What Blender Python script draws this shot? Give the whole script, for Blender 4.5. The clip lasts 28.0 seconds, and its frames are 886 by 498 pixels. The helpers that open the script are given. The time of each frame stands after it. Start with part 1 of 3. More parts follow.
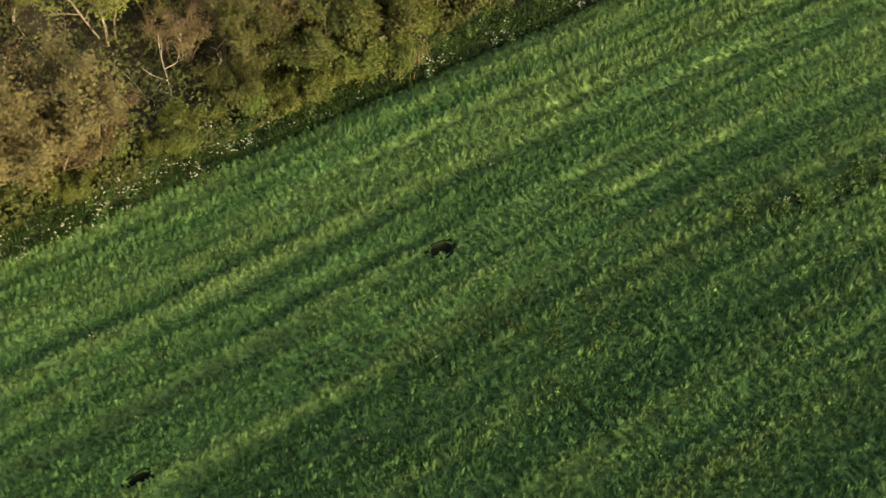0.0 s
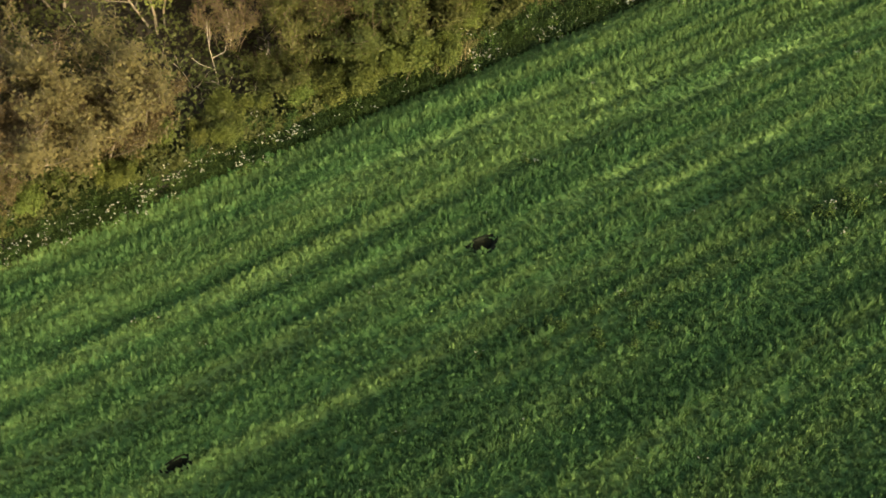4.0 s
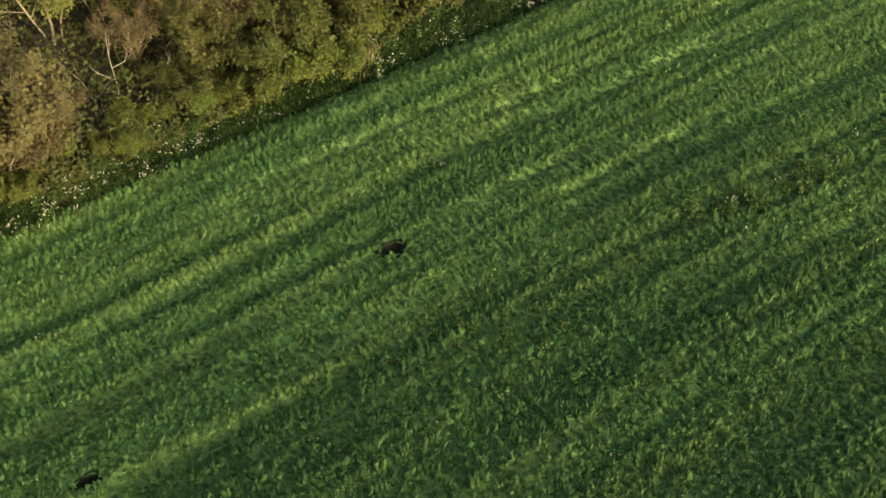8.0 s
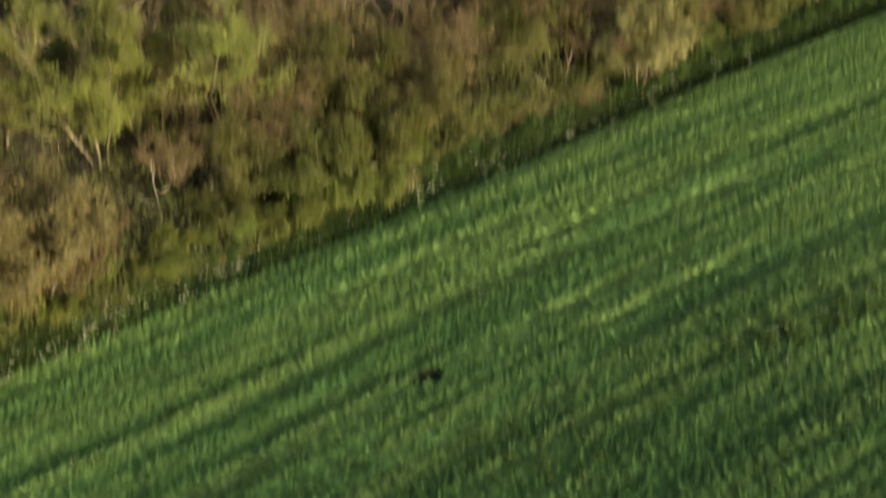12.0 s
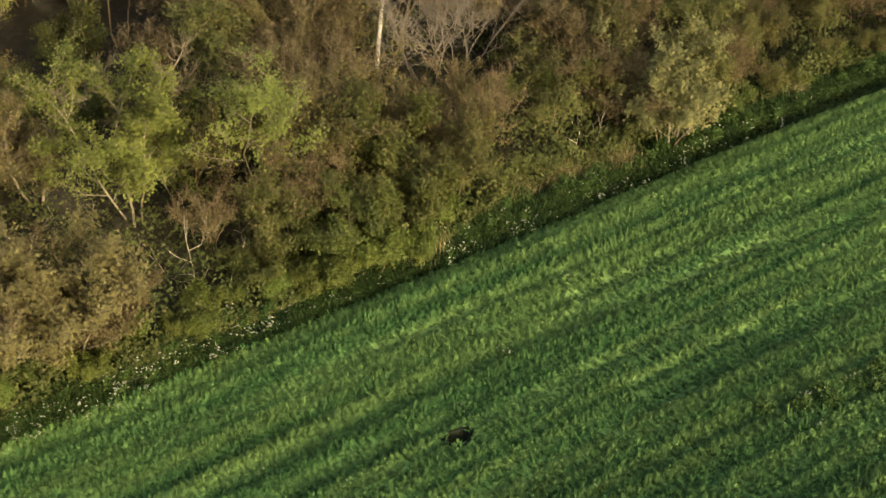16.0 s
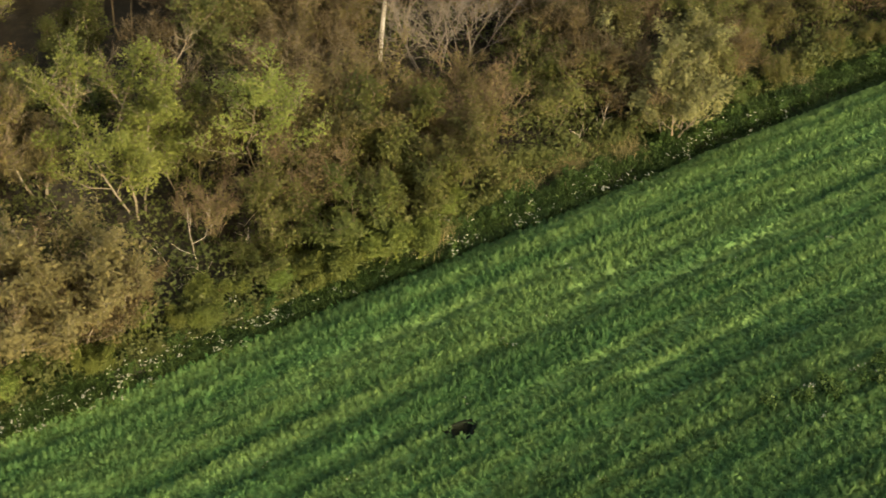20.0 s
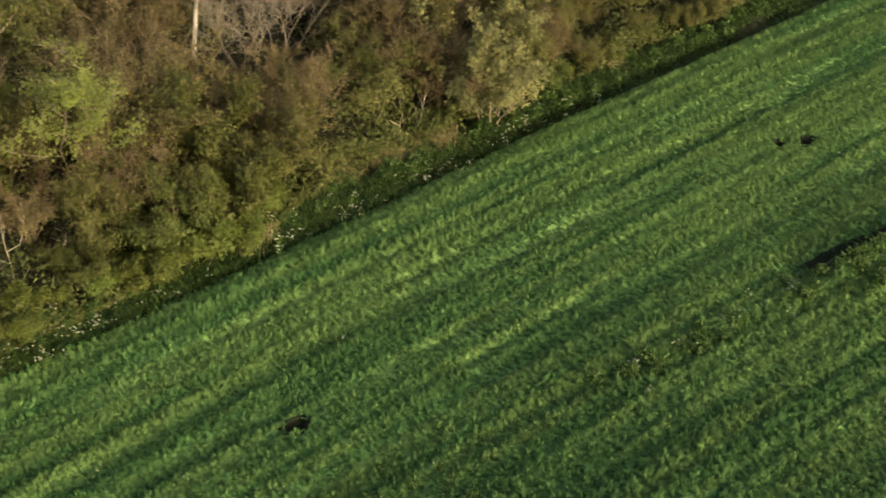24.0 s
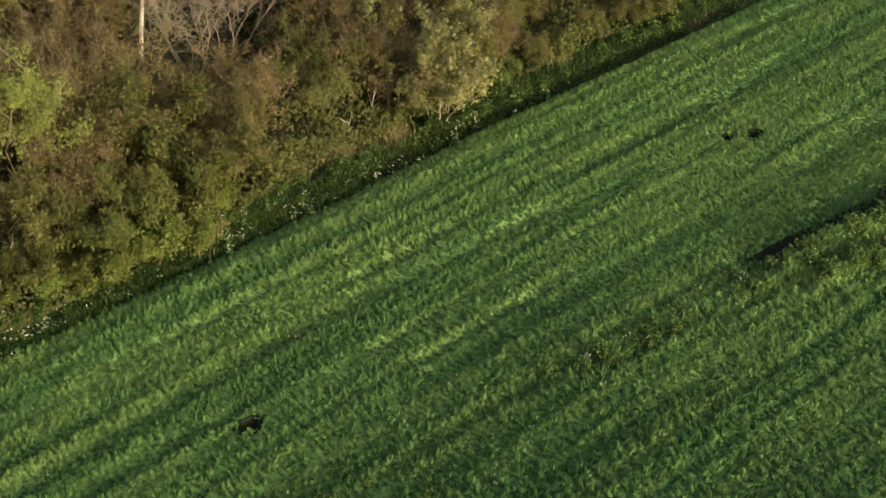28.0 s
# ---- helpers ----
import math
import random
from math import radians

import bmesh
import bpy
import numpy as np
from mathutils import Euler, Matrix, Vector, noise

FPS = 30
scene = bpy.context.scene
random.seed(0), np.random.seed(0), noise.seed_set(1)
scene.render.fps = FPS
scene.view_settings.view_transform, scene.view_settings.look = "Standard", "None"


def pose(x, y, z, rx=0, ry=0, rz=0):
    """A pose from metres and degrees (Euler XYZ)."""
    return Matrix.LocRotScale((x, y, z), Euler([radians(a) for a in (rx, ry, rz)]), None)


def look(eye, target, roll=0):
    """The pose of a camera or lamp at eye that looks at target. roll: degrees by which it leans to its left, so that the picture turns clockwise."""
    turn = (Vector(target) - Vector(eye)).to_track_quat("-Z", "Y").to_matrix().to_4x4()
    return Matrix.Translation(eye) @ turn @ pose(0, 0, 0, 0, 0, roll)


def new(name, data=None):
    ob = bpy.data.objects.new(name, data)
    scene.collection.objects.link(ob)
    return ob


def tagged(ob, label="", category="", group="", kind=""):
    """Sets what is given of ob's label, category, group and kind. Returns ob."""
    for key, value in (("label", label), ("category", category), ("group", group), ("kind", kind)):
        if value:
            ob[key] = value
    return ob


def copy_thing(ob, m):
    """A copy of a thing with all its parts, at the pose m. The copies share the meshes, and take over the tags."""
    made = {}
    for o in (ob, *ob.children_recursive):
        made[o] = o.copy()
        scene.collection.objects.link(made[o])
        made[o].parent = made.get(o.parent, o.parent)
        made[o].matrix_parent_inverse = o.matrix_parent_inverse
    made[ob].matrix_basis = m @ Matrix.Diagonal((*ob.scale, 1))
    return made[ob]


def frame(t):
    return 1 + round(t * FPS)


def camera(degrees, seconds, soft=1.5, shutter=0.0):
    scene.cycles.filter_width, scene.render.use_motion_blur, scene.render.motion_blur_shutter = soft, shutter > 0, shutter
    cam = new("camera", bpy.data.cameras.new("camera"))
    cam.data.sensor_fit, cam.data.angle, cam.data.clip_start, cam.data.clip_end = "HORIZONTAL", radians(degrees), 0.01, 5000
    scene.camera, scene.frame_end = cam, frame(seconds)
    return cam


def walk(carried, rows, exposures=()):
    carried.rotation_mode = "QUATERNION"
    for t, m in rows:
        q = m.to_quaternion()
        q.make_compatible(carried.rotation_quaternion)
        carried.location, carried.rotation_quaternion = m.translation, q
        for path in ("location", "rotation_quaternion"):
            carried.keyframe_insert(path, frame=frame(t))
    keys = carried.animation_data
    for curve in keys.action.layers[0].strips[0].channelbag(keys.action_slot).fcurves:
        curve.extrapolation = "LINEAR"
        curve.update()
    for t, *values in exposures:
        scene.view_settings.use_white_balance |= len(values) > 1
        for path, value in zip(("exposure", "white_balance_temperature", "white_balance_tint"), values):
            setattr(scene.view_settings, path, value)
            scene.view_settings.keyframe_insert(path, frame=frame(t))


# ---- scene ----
cam = camera(35.99, 28.0, soft=1.7, shutter=1.0)

# a drone that hovers at one place and turns: seconds, yaw, pitch, roll in degrees
EYE = (0.0, 0.0, 27.0)
TURNS = [
    (0.0, -1.247, -42.834, -1.295),
    (0.5, -0.873, -42.842, -1.287),
    (1.0, -0.489, -42.851, -1.313),
    (1.5, -0.083, -42.878, -1.390),
    (2.0, 0.273, -42.900, -1.418),
    (2.5, 0.660, -42.932, -1.471),
    (3.0, 0.992, -42.976, -1.530),
    (3.5, 1.360, -43.000, -1.613),
    (5.5, -0.931, -43.055, -0.514),
    (6.0, -2.303, -43.044, -0.088),
    (6.5, -4.680, -43.008, 0.708),
    (7.0, -4.720, -42.957, 0.718),
    (7.5, -4.411, -42.917, 0.632),
    (8.0, -4.091, -42.857, 0.528),
    (8.5, -3.781, -42.795, 0.419),
    (9.0, -3.491, -42.729, 0.353),
    (9.5, -3.192, -42.708, 0.268),
    (10.0, -2.910, -42.694, 0.138),
    (10.5, -2.630, -42.659, 0.047),
    (11.0, -2.374, -42.606, -0.041),
    (11.4, -2.155, -42.554, -0.187),
    (11.5, -2.130, -42.151, -0.130),
    (11.6, -2.129, -41.638, -0.127),
    (11.7, -2.087, -40.822, -0.129),
    (11.9, -2.007, -38.741, -0.135),
    (12.0, -1.970, -37.497, -0.145),
    (12.1, -1.933, -36.627, -0.159),
    (12.2, -1.896, -35.898, -0.177),
    (12.5, -1.800, -34.940, -0.140),
    (14.5, -0.958, -34.957, -0.414),
    (15.0, -0.761, -34.970, -0.463),
    (15.5, -0.579, -34.980, -0.527),
    (16.0, -0.382, -34.998, -0.574),
    (16.5, -0.186, -35.036, -0.658),
    (17.0, 0.000, -35.072, -0.714),
    (17.5, 0.176, -35.109, -0.777),
    (18.0, 0.357, -35.153, -0.844),
    (18.5, 0.540, -35.211, -0.884),
    (19.0, 0.673, -35.247, -0.919),
    (19.5, 0.452, -35.286, -0.880),
    (20.0, -0.202, -35.300, -0.731),
    (20.5, -1.419, -35.343, -0.382),
    (21.0, -3.009, -35.383, 0.044),
    (21.5, -4.108, -35.414, 0.330),
    (23.5, -7.720, -35.577, 1.372),
    (24.0, -9.186, -35.573, 1.784),
    (24.5, -10.150, -35.577, 2.084),
    (25.0, -11.053, -35.571, 2.348),
    (25.5, -11.861, -35.568, 2.582),
    (26.0, -12.158, -35.568, 2.659),
    (26.5, -12.043, -35.579, 2.607),
    (27.0, -11.916, -35.579, 2.587),
    (27.5, -11.799, -35.586, 2.557),
    (28.0, -11.700, -35.618, 2.500),
]


def aim(yaw, pitch, roll):
    return pose(*EYE, 90 + pitch, 0, yaw) @ pose(0, 0, 0, 0, 0, roll)


walk(cam, [(t, aim(a, b, c)) for t, a, b, c in TURNS], exposures=[(0.0, 1.68, 7550.0, 4.0), (28.0, 1.68, 7550.0, 4.0)])

# ---- sky and sun: a low warm sun over the field, square to the mown rows ----
SUN_UP = 12.5
SUN_WAY = Vector((0.67, -0.74, 0)).normalized()
world = bpy.data.worlds.new("sky")
scene.world = world
world.use_nodes = True
sky = world.node_tree.nodes.new("ShaderNodeTexSky")
sky.sky_type, sky.sun_disc = "NISHITA", False
sky.dust_density, sky.ozone_density = 7.0, 0.3
sky.sun_elevation, sky.sun_rotation = radians(SUN_UP), math.atan2(SUN_WAY.x, SUN_WAY.y)
world.node_tree.links.new(sky.outputs[0], world.node_tree.nodes["Background"].inputs[0])
world.node_tree.nodes["Background"].inputs[1].default_value = 0.14
sun = new("sun", bpy.data.lights.new("sun", "SUN"))
sun.data.energy, sun.data.angle, sun.data.color = 2.0, radians(1.0), (1.0, 0.91, 0.77)
toward = SUN_WAY * math.cos(radians(SUN_UP)) + Vector((0, 0, math.sin(radians(SUN_UP))))
sun.matrix_world = look(toward * 120, (0, 0, 0))

# ---- plan: u runs along the rows and the hedge, v across them, towards the wood ----
TURN = radians(33.2)
CU, SU = math.cos(TURN), math.sin(TURN)
EDGE = 31.0


def to_world(u, v):
    return CU * u - SU * v, SU * u + CU * v


def to_plan(x, y):
    return CU * x + SU * y, -SU * x + CU * y


def smooth(a, b, x):
    t = np.clip((x - a) / (b - a), 0, 1)
    return t * t * (3 - 2 * t)


def wave(u, v, seed, scale_u, scale_v):
    """Smooth noise of about -1 to 1, made of a few crossed sines."""
    r = np.random.RandomState(seed)
    total = 0
    for k in range(6):
        a, b, c = r.uniform(-1, 1), r.uniform(-1, 1), r.uniform(0, 6.28)
        total = total + np.sin((a * 5.0 * u / scale_u) + (b * 5.0 * v / scale_v) + c)
    return total / 3.2


def weed_line(u):
    return 17.8 + 0.115 * (40 - u) + 0.12 * np.sin(u * 0.9)


def weed_ridge(u, v):
    """Two low banks in the field, one behind the other."""
    off = v - weed_line(u)
    return smooth(33.6, 36.4, u) * (np.exp(-(off / 0.32) ** 2) + 0.7 * np.exp(-((off + 1.25) / 0.32) ** 2))


def furrow(u, v):
    """Two narrow ditches, each on the far side of its bank."""
    off = v - weed_line(u)
    return smooth(32.6, 36.0, u) * np.exp(-((off - 1.10) / 0.68) ** 2) + 0.85 * smooth(35.6, 37.4, u) * np.exp(-((off + 0.92) / 0.28) ** 2)


def weed_bank(u, v):
    return 0.5 * weed_ridge(u, v) + 0.35 * smooth(22, 27, u) * np.exp(-((v - weed_line(u)) / 0.45) ** 2)


# dips between the swaths: from u, to u, v at either end, half width, depth
FURROWS = [
    (-3, 11.5, 24.2, 23.95, 0.42, 1.6), (10.5, 15, 22.62, 22.56, 0.15, 0.9), (11.5, 23, 21.8, 21.4, 0.50, 0.8),
    (4, 14, 27.4, 27.25, 0.24, 0.9), (1, 8.5, 26.0, 25.5, 0.20, 0.6), (9.5, 17, 26.2, 26.2, 0.19, 0.8),
    (10, 17.5, 24.9, 24.8, 0.17, 0.8), (14.5, 23.5, 28.7, 28.4, 0.12, 1.0), (17, 24, 26.4, 26.35, 0.17, 0.7),
    (22.5, 33.5, 27.2, 27.15, 0.17, 1.3), (25.5, 34.5, 27.8, 27.7, 0.10, 0.7), (21.5, 30.5, 26.0, 25.8, 0.19, 1.3),
]
FURROWS += [
    (29, 36.5, 25.6, 25.2, 0.18, 0.8), (21.5, 29.5, 24.3, 24.6, 0.22, 0.9), (22, 27.5, 22.95, 22.75, 0.13, 0.9),
    (22, 47, 22.2, 21.5, 0.38, 2.0), (33, 54, 26.7, 26.55, 0.22, 1.3), (44, 54, 29.3, 29.1, 0.18, 0.9),
    (19, 26.5, 20.4, 19.4, 0.24, 0.8), (25.5, 33.5, 19.2, 18.0, 0.20, 0.9), (27, 36, 16.5, 14.3, 0.30, 0.8), (36, 54, 24.6, 24.3, 0.16, 0.6),
    (23, 37, 15.3, 12.6, 0.30, -0.5), (23.5, 31.5, 26.5, 26.15, 0.18, -0.3), (20.5, 28, 23.5, 23.05, 0.22, -0.3),
]


def dips(u, v):
    """How deep a place lies in the dips between the swaths, 0 to about 1."""
    total = 0 * u
    for a, b, va, vb, w, deep in FURROWS:
        mid = va + (vb - va) * (u - a) / (b - a) + 0.05 * np.sin(u * 1.1 + va) + 0.03 * np.sin(u * 2.7 + 2 * va)
        total = total + deep * (1.35 if w < 0.3 and deep > 0 else 1.0) * smooth(a - 1.2, a + 1.2, u) * (1 - smooth(b - 1.2, b + 1.2, u)) * np.exp(-((v - mid) / np.where(v > mid, 2.5 * w + 0.8 * (w > 0.33), w)) ** 2)
    return np.minimum(total, 3.0) * (0.9 + 0.25 * wave(u, v, 51, 3.2, 1.6))


def rows(u, v):
    """Height of the sward across the rows, about -1 to 1, uneven from row to row and slowly drifting along them."""
    w = v + 0.10 * np.sin(u * 0.21) + 0.05 * np.sin(u * 0.53 + 1)
    a = np.sin(6.283 * w / 1.06) * (0.75 + 0.4 * np.sin(w * 1.3 + 0.03 * u))
    return 0.58 * a + 0.52 * np.sin(6.283 * w / 0.61 + 0.9 * np.sin(0.05 * u)) + 0.2 * np.sin(6.283 * w / 2.3 + 0.08 * u)


def terrain(u, v):
    field = 1 - smooth(EDGE - 0.5, EDGE + 0.3, v)
    ridge = (0.012 + 0.010 * smooth(18, 30, u)) * rows(u, v)
    swale = -0.074 * dips(u, v)
    left = 1 - smooth(15, 29, u + 0.6 * (v - 18))
    swale = swale - 0.018 * (np.clip(v + 0.19 * (u - 14), 12, 24) - 12) * left * (1 - 0.2 * smooth(23.5, EDGE - 0.5, v)) - 0.10 * np.exp(-((v - 13.5) / 1.2) ** 2)
    swale = swale - 0.08 * np.exp(-((v - 20.8) / 1.0) ** 2) * left
    right = smooth(24, 32, u)
    swale = swale + 0.30 * smooth(25.5, EDGE, v) * (0.03 + 0.97 * smooth(9, 20, u)) * (1 - right) + (0.06 * (np.clip(v, 10, EDGE - 0.5) - 19) - 0.2) * right
    bank = 0.42 * weed_ridge(u, v) - 0.60 * furrow(u, v)
    rough = 0.012 * wave(u, v, 5, 4, 2.0)
    wood = smooth(EDGE + 0.6, EDGE + 3, v) * 0.10 * wave(u, v, 8, 6, 6) + 0.16 * np.maximum(0, np.minimum(v, 75) - EDGE - 2)
    ditch = -0.24 * np.exp(-((v - EDGE - 0.45) / 0.30) ** 2)
    near = 1 - smooth(90, 160, np.abs(u) + np.abs(v))
    return (field * (ridge + swale + bank + rough) + wood + ditch + 0.42 * smooth(EDGE - 0.3, EDGE + 1.0, v)) * near


# ---- materials ----
def nodes_of(name):
    m = bpy.data.materials.new(name)
    m.use_nodes = True
    t = m.node_tree
    return m, t, t.nodes["Principled BSDF"]


def node(t, kind, **values):
    n = t.nodes.new(kind)
    for key, value in values.items():
        n.inputs[key.replace("_", " ")].default_value = value
    return n


def plan_coords(t, stretch=(1, 1, 1)):
    """World position turned into the plan's axes and stretched."""
    g = t.nodes.new("ShaderNodeNewGeometry")
    m = t.nodes.new("ShaderNodeVectorRotate")
    m.rotation_type = "Z_AXIS"
    m.inputs["Angle"].default_value = -TURN
    t.links.new(g.outputs["Position"], m.inputs["Vector"])
    s = t.nodes.new("ShaderNodeVectorMath")
    s.operation = "MULTIPLY"
    s.inputs[1].default_value = stretch
    t.links.new(m.outputs[0], s.inputs[0])
    return s.outputs[0]


def noise_of(t, vector, scale, detail=3.0, rough=0.6):
    n = node(t, "ShaderNodeTexNoise", Scale=scale, Detail=detail, Roughness=rough)
    if vector is not None:
        t.links.new(vector, n.inputs["Vector"])
    return n.outputs["Fac"]


def ramp_of(t, factor, stops):
    n = t.nodes.new("ShaderNodeValToRGB")
    e = n.color_ramp.elements
    while len(e) < len(stops):
        e.new(0.5)
    for k, (at, c) in enumerate(stops):
        e[k].position, e[k].color = at, (*c, 1)
    t.links.new(factor, n.inputs[0])
    return n.outputs[0]


def mixed(t, factor, a, b, kind="MIX"):
    n = t.nodes.new("ShaderNodeMix")
    n.data_type, n.blend_type = "RGBA", kind
    for socket, value in ((0, factor), (6, a), (7, b)):
        if isinstance(value, (int, float)):
            n.inputs[socket].default_value = value
        elif isinstance(value, tuple):
            n.inputs[socket].default_value = (*value, 1)
        else:
            t.links.new(value, n.inputs[socket])
    return n.outputs[2]


def soft_normal(t, own, up, slope=False):
    """The face's own normal leant towards the sky: light wraps round a dense tuft rather than sparkling on single blades."""
    g = t.nodes.new("ShaderNodeNewGeometry")
    m = t.nodes.new("ShaderNodeVectorMath")
    m.operation = "MULTIPLY_ADD"
    m.inputs[1].default_value, m.inputs[2].default_value = (own, own, own), (0, 0, up)
    t.links.new(g.outputs["Normal"], m.inputs[0])
    if slope:
        a = t.nodes.new("ShaderNodeAttribute")
        a.attribute_name = "sward_normal"
        k = t.nodes.new("ShaderNodeVectorMath")
        k.operation = "SCALE"
        k.inputs["Scale"].default_value = up
        t.links.new(a.outputs["Vector"], k.inputs[0])
        t.links.new(k.outputs[0], m.inputs[2])
    n = t.nodes.new("ShaderNodeVectorMath")
    n.operation = "NORMALIZE"
    t.links.new(m.outputs[0], n.inputs[0])
    return n.outputs[0]


def leafy(name, low, high, rough=0.6, through_light=0.45, patch=0.8, object_shift=True):
    """Leaves: every leaf its own tone, patches of tone over the plant, some light passing through."""
    m, t, p = nodes_of(name)
    g = t.nodes.new("ShaderNodeNewGeometry")
    fine = g.outputs["Random Per Island"]
    wide = noise_of(t, g.outputs["Position"], patch, 2.0)
    a = t.nodes.new("ShaderNodeMath")
    a.operation = "MULTIPLY_ADD"
    t.links.new(fine, a.inputs[0])
    a.inputs[1].default_value = 0.14
    w = t.nodes.new("ShaderNodeMath")
    w.operation = "MULTIPLY_ADD"
    t.links.new(wide, w.inputs[0])
    w.inputs[1].default_value, w.inputs[2].default_value = 1.4, -0.3
    t.links.new(w.outputs[0], a.inputs[2])
    c = ramp_of(t, a.outputs[0], [(0.0, low), (1.0, high)])
    if object_shift:
        o = t.nodes.new("ShaderNodeObjectInfo")
        h = t.nodes.new("ShaderNodeHueSaturation")
        for socket, (lo, hi) in (("Hue", (0.475, 0.52)), ("Value", (0.75, 1.2))):
            r = t.nodes.new("ShaderNodeMapRange")
            r.inputs[3].default_value, r.inputs[4].default_value = lo, hi
            t.links.new(o.outputs["Random"], r.inputs[0])
            t.links.new(r.outputs[0], h.inputs[socket])
        t.links.new(c, h.inputs["Color"])
        c = h.outputs[0]
    t.links.new(c, p.inputs["Base Color"])
    t.links.new(soft_normal(t, 0.6, 0.4), p.inputs["Normal"])
    p.inputs["Roughness"].default_value = rough
    p.inputs["Specular IOR Level"].default_value = 0.25
    tr = t.nodes.new("ShaderNodeBsdfTranslucent")
    t.links.new(c, tr.inputs["Color"])
    mix = t.nodes.new("ShaderNodeMixShader")
    mix.inputs[0].default_value = through_light
    t.links.new(p.outputs[0], mix.inputs[1])
    t.links.new(tr.outputs[0], mix.inputs[2])
    t.links.new(mix.outputs[0], t.nodes["Material Output"].inputs[0])
    return m


def barky(name, low, high, rough=0.85, scale=9.0):
    m, t, p = nodes_of(name)
    g = t.nodes.new("ShaderNodeNewGeometry")
    f = noise_of(t, g.outputs["Position"], scale, 5.0, 0.7)
    t.links.new(ramp_of(t, f, [(0.3, low), (0.7, high)]), p.inputs["Base Color"])
    p.inputs["Roughness"].default_value = rough
    p.inputs["Specular IOR Level"].default_value = 0.15
    b = node(t, "ShaderNodeBump", Strength=0.5, Distance=0.02)
    t.links.new(f, b.inputs["Height"])
    t.links.new(b.outputs[0], p.inputs["Normal"])
    return m


def field_colour(t, dark, mid, light):
    """Streaks along the rows, broad patches and a drift from darker to lighter over the plan, the same for the turf and
    its blades.
    """
    streak = noise_of(t, plan_coords(t, (0.09, 1.0, 0.0)), 0.85, 3.0, 0.62)
    patch = noise_of(t, plan_coords(t, (0.5, 1.0, 0.0)), 0.16, 2.0, 0.5)
    s = t.nodes.new("ShaderNodeMath")
    s.operation = "MULTIPLY_ADD"
    t.links.new(patch, s.inputs[0])
    s.inputs[1].default_value = 0.3
    fine = noise_of(t, plan_coords(t, (0.02, 1.0, 0.0)), 1.6, 1.0, 0.4)
    both = t.nodes.new("ShaderNodeMath")
    both.operation = "MULTIPLY_ADD"
    t.links.new(fine, both.inputs[0])
    both.inputs[1].default_value = 1.0
    less = t.nodes.new("ShaderNodeMath")
    less.operation = "MULTIPLY_ADD"
    t.links.new(streak, less.inputs[0])
    less.inputs[1].default_value, less.inputs[2].default_value = 0.75, -0.225
    t.links.new(less.outputs[0], both.inputs[2])
    t.links.new(both.outputs[0], s.inputs[2])
    place = t.nodes.new("ShaderNodeSeparateXYZ")
    t.links.new(plan_coords(t), place.inputs[0])
    total = s.outputs[0]
    for axis, a, b, low, high in ((0, 20, 36, -0.02, 0.10), (0, 3, 14, -0.06, 0.0), (1, 14, 21, -0.05, 0.0)):
        drift = t.nodes.new("ShaderNodeMapRange")
        for i, value in enumerate((a, b, low, high)):
            drift.inputs[i + 1].default_value = value
        t.links.new(place.outputs[axis], drift.inputs[0])
        plus = t.nodes.new("ShaderNodeMath")
        t.links.new(total, plus.inputs[0])
        t.links.new(drift.outputs[0], plus.inputs[1])
        total = plus.outputs[0]
    return ramp_of(t, total, [(0.665, dark), (0.79, mid), (0.925, light)])


def grass_material():
    m, t, p = nodes_of("grass_blades")
    c = field_colour(t, (0.086, 0.206, 0.068), (0.132, 0.265, 0.089), (0.168, 0.298, 0.096))
    g = t.nodes.new("ShaderNodeNewGeometry")
    v = t.nodes.new("ShaderNodeMapRange")
    v.inputs[3].default_value, v.inputs[4].default_value = 0.62, 1.36
    s = t.nodes.new("ShaderNodeMath")
    s.operation = "MULTIPLY_ADD"
    t.links.new(g.outputs["Random Per Island"], s.inputs[0])
    s.inputs[1].default_value = 0.06
    k = t.nodes.new("ShaderNodeMath")
    k.operation = "MULTIPLY_ADD"
    t.links.new(noise_of(t, plan_coords(t, (0.8, 1.0, 0.0)), 3.2, 2.0, 0.6), k.inputs[0])
    k.inputs[1].default_value, k.inputs[2].default_value = 0.6, -0.08
    own = t.nodes.new("ShaderNodeAttribute")
    own.attribute_name = "tuft_tone"
    tuft = t.nodes.new("ShaderNodeMath")
    tuft.operation = "MULTIPLY_ADD"
    tuft.inputs[1].default_value = 0.55
    t.links.new(own.outputs["Fac"], tuft.inputs[0])
    t.links.new(k.outputs[0], tuft.inputs[2])
    t.links.new(tuft.outputs[0], s.inputs[2])
    t.links.new(s.outputs[0], v.inputs[0])
    h = t.nodes.new("ShaderNodeHueSaturation")
    t.links.new(v.outputs[0], h.inputs["Value"])
    t.links.new(c, h.inputs["Color"])
    t.links.new(h.outputs[0], p.inputs["Base Color"])
    t.links.new(soft_normal(t, 0.30, 1.0, True), p.inputs["Normal"])
    p.inputs["Roughness"].default_value = 0.6
    p.inputs["Specular IOR Level"].default_value = 0.3
    tr = t.nodes.new("ShaderNodeBsdfTranslucent")
    t.links.new(h.outputs[0], tr.inputs["Color"])
    mix = t.nodes.new("ShaderNodeMixShader")
    mix.inputs[0].default_value = 0.28
    t.links.new(p.outputs[0], mix.inputs[1])
    t.links.new(tr.outputs[0], mix.inputs[2])
    t.links.new(mix.outputs[0], t.nodes["Material Output"].inputs[0])
    return m


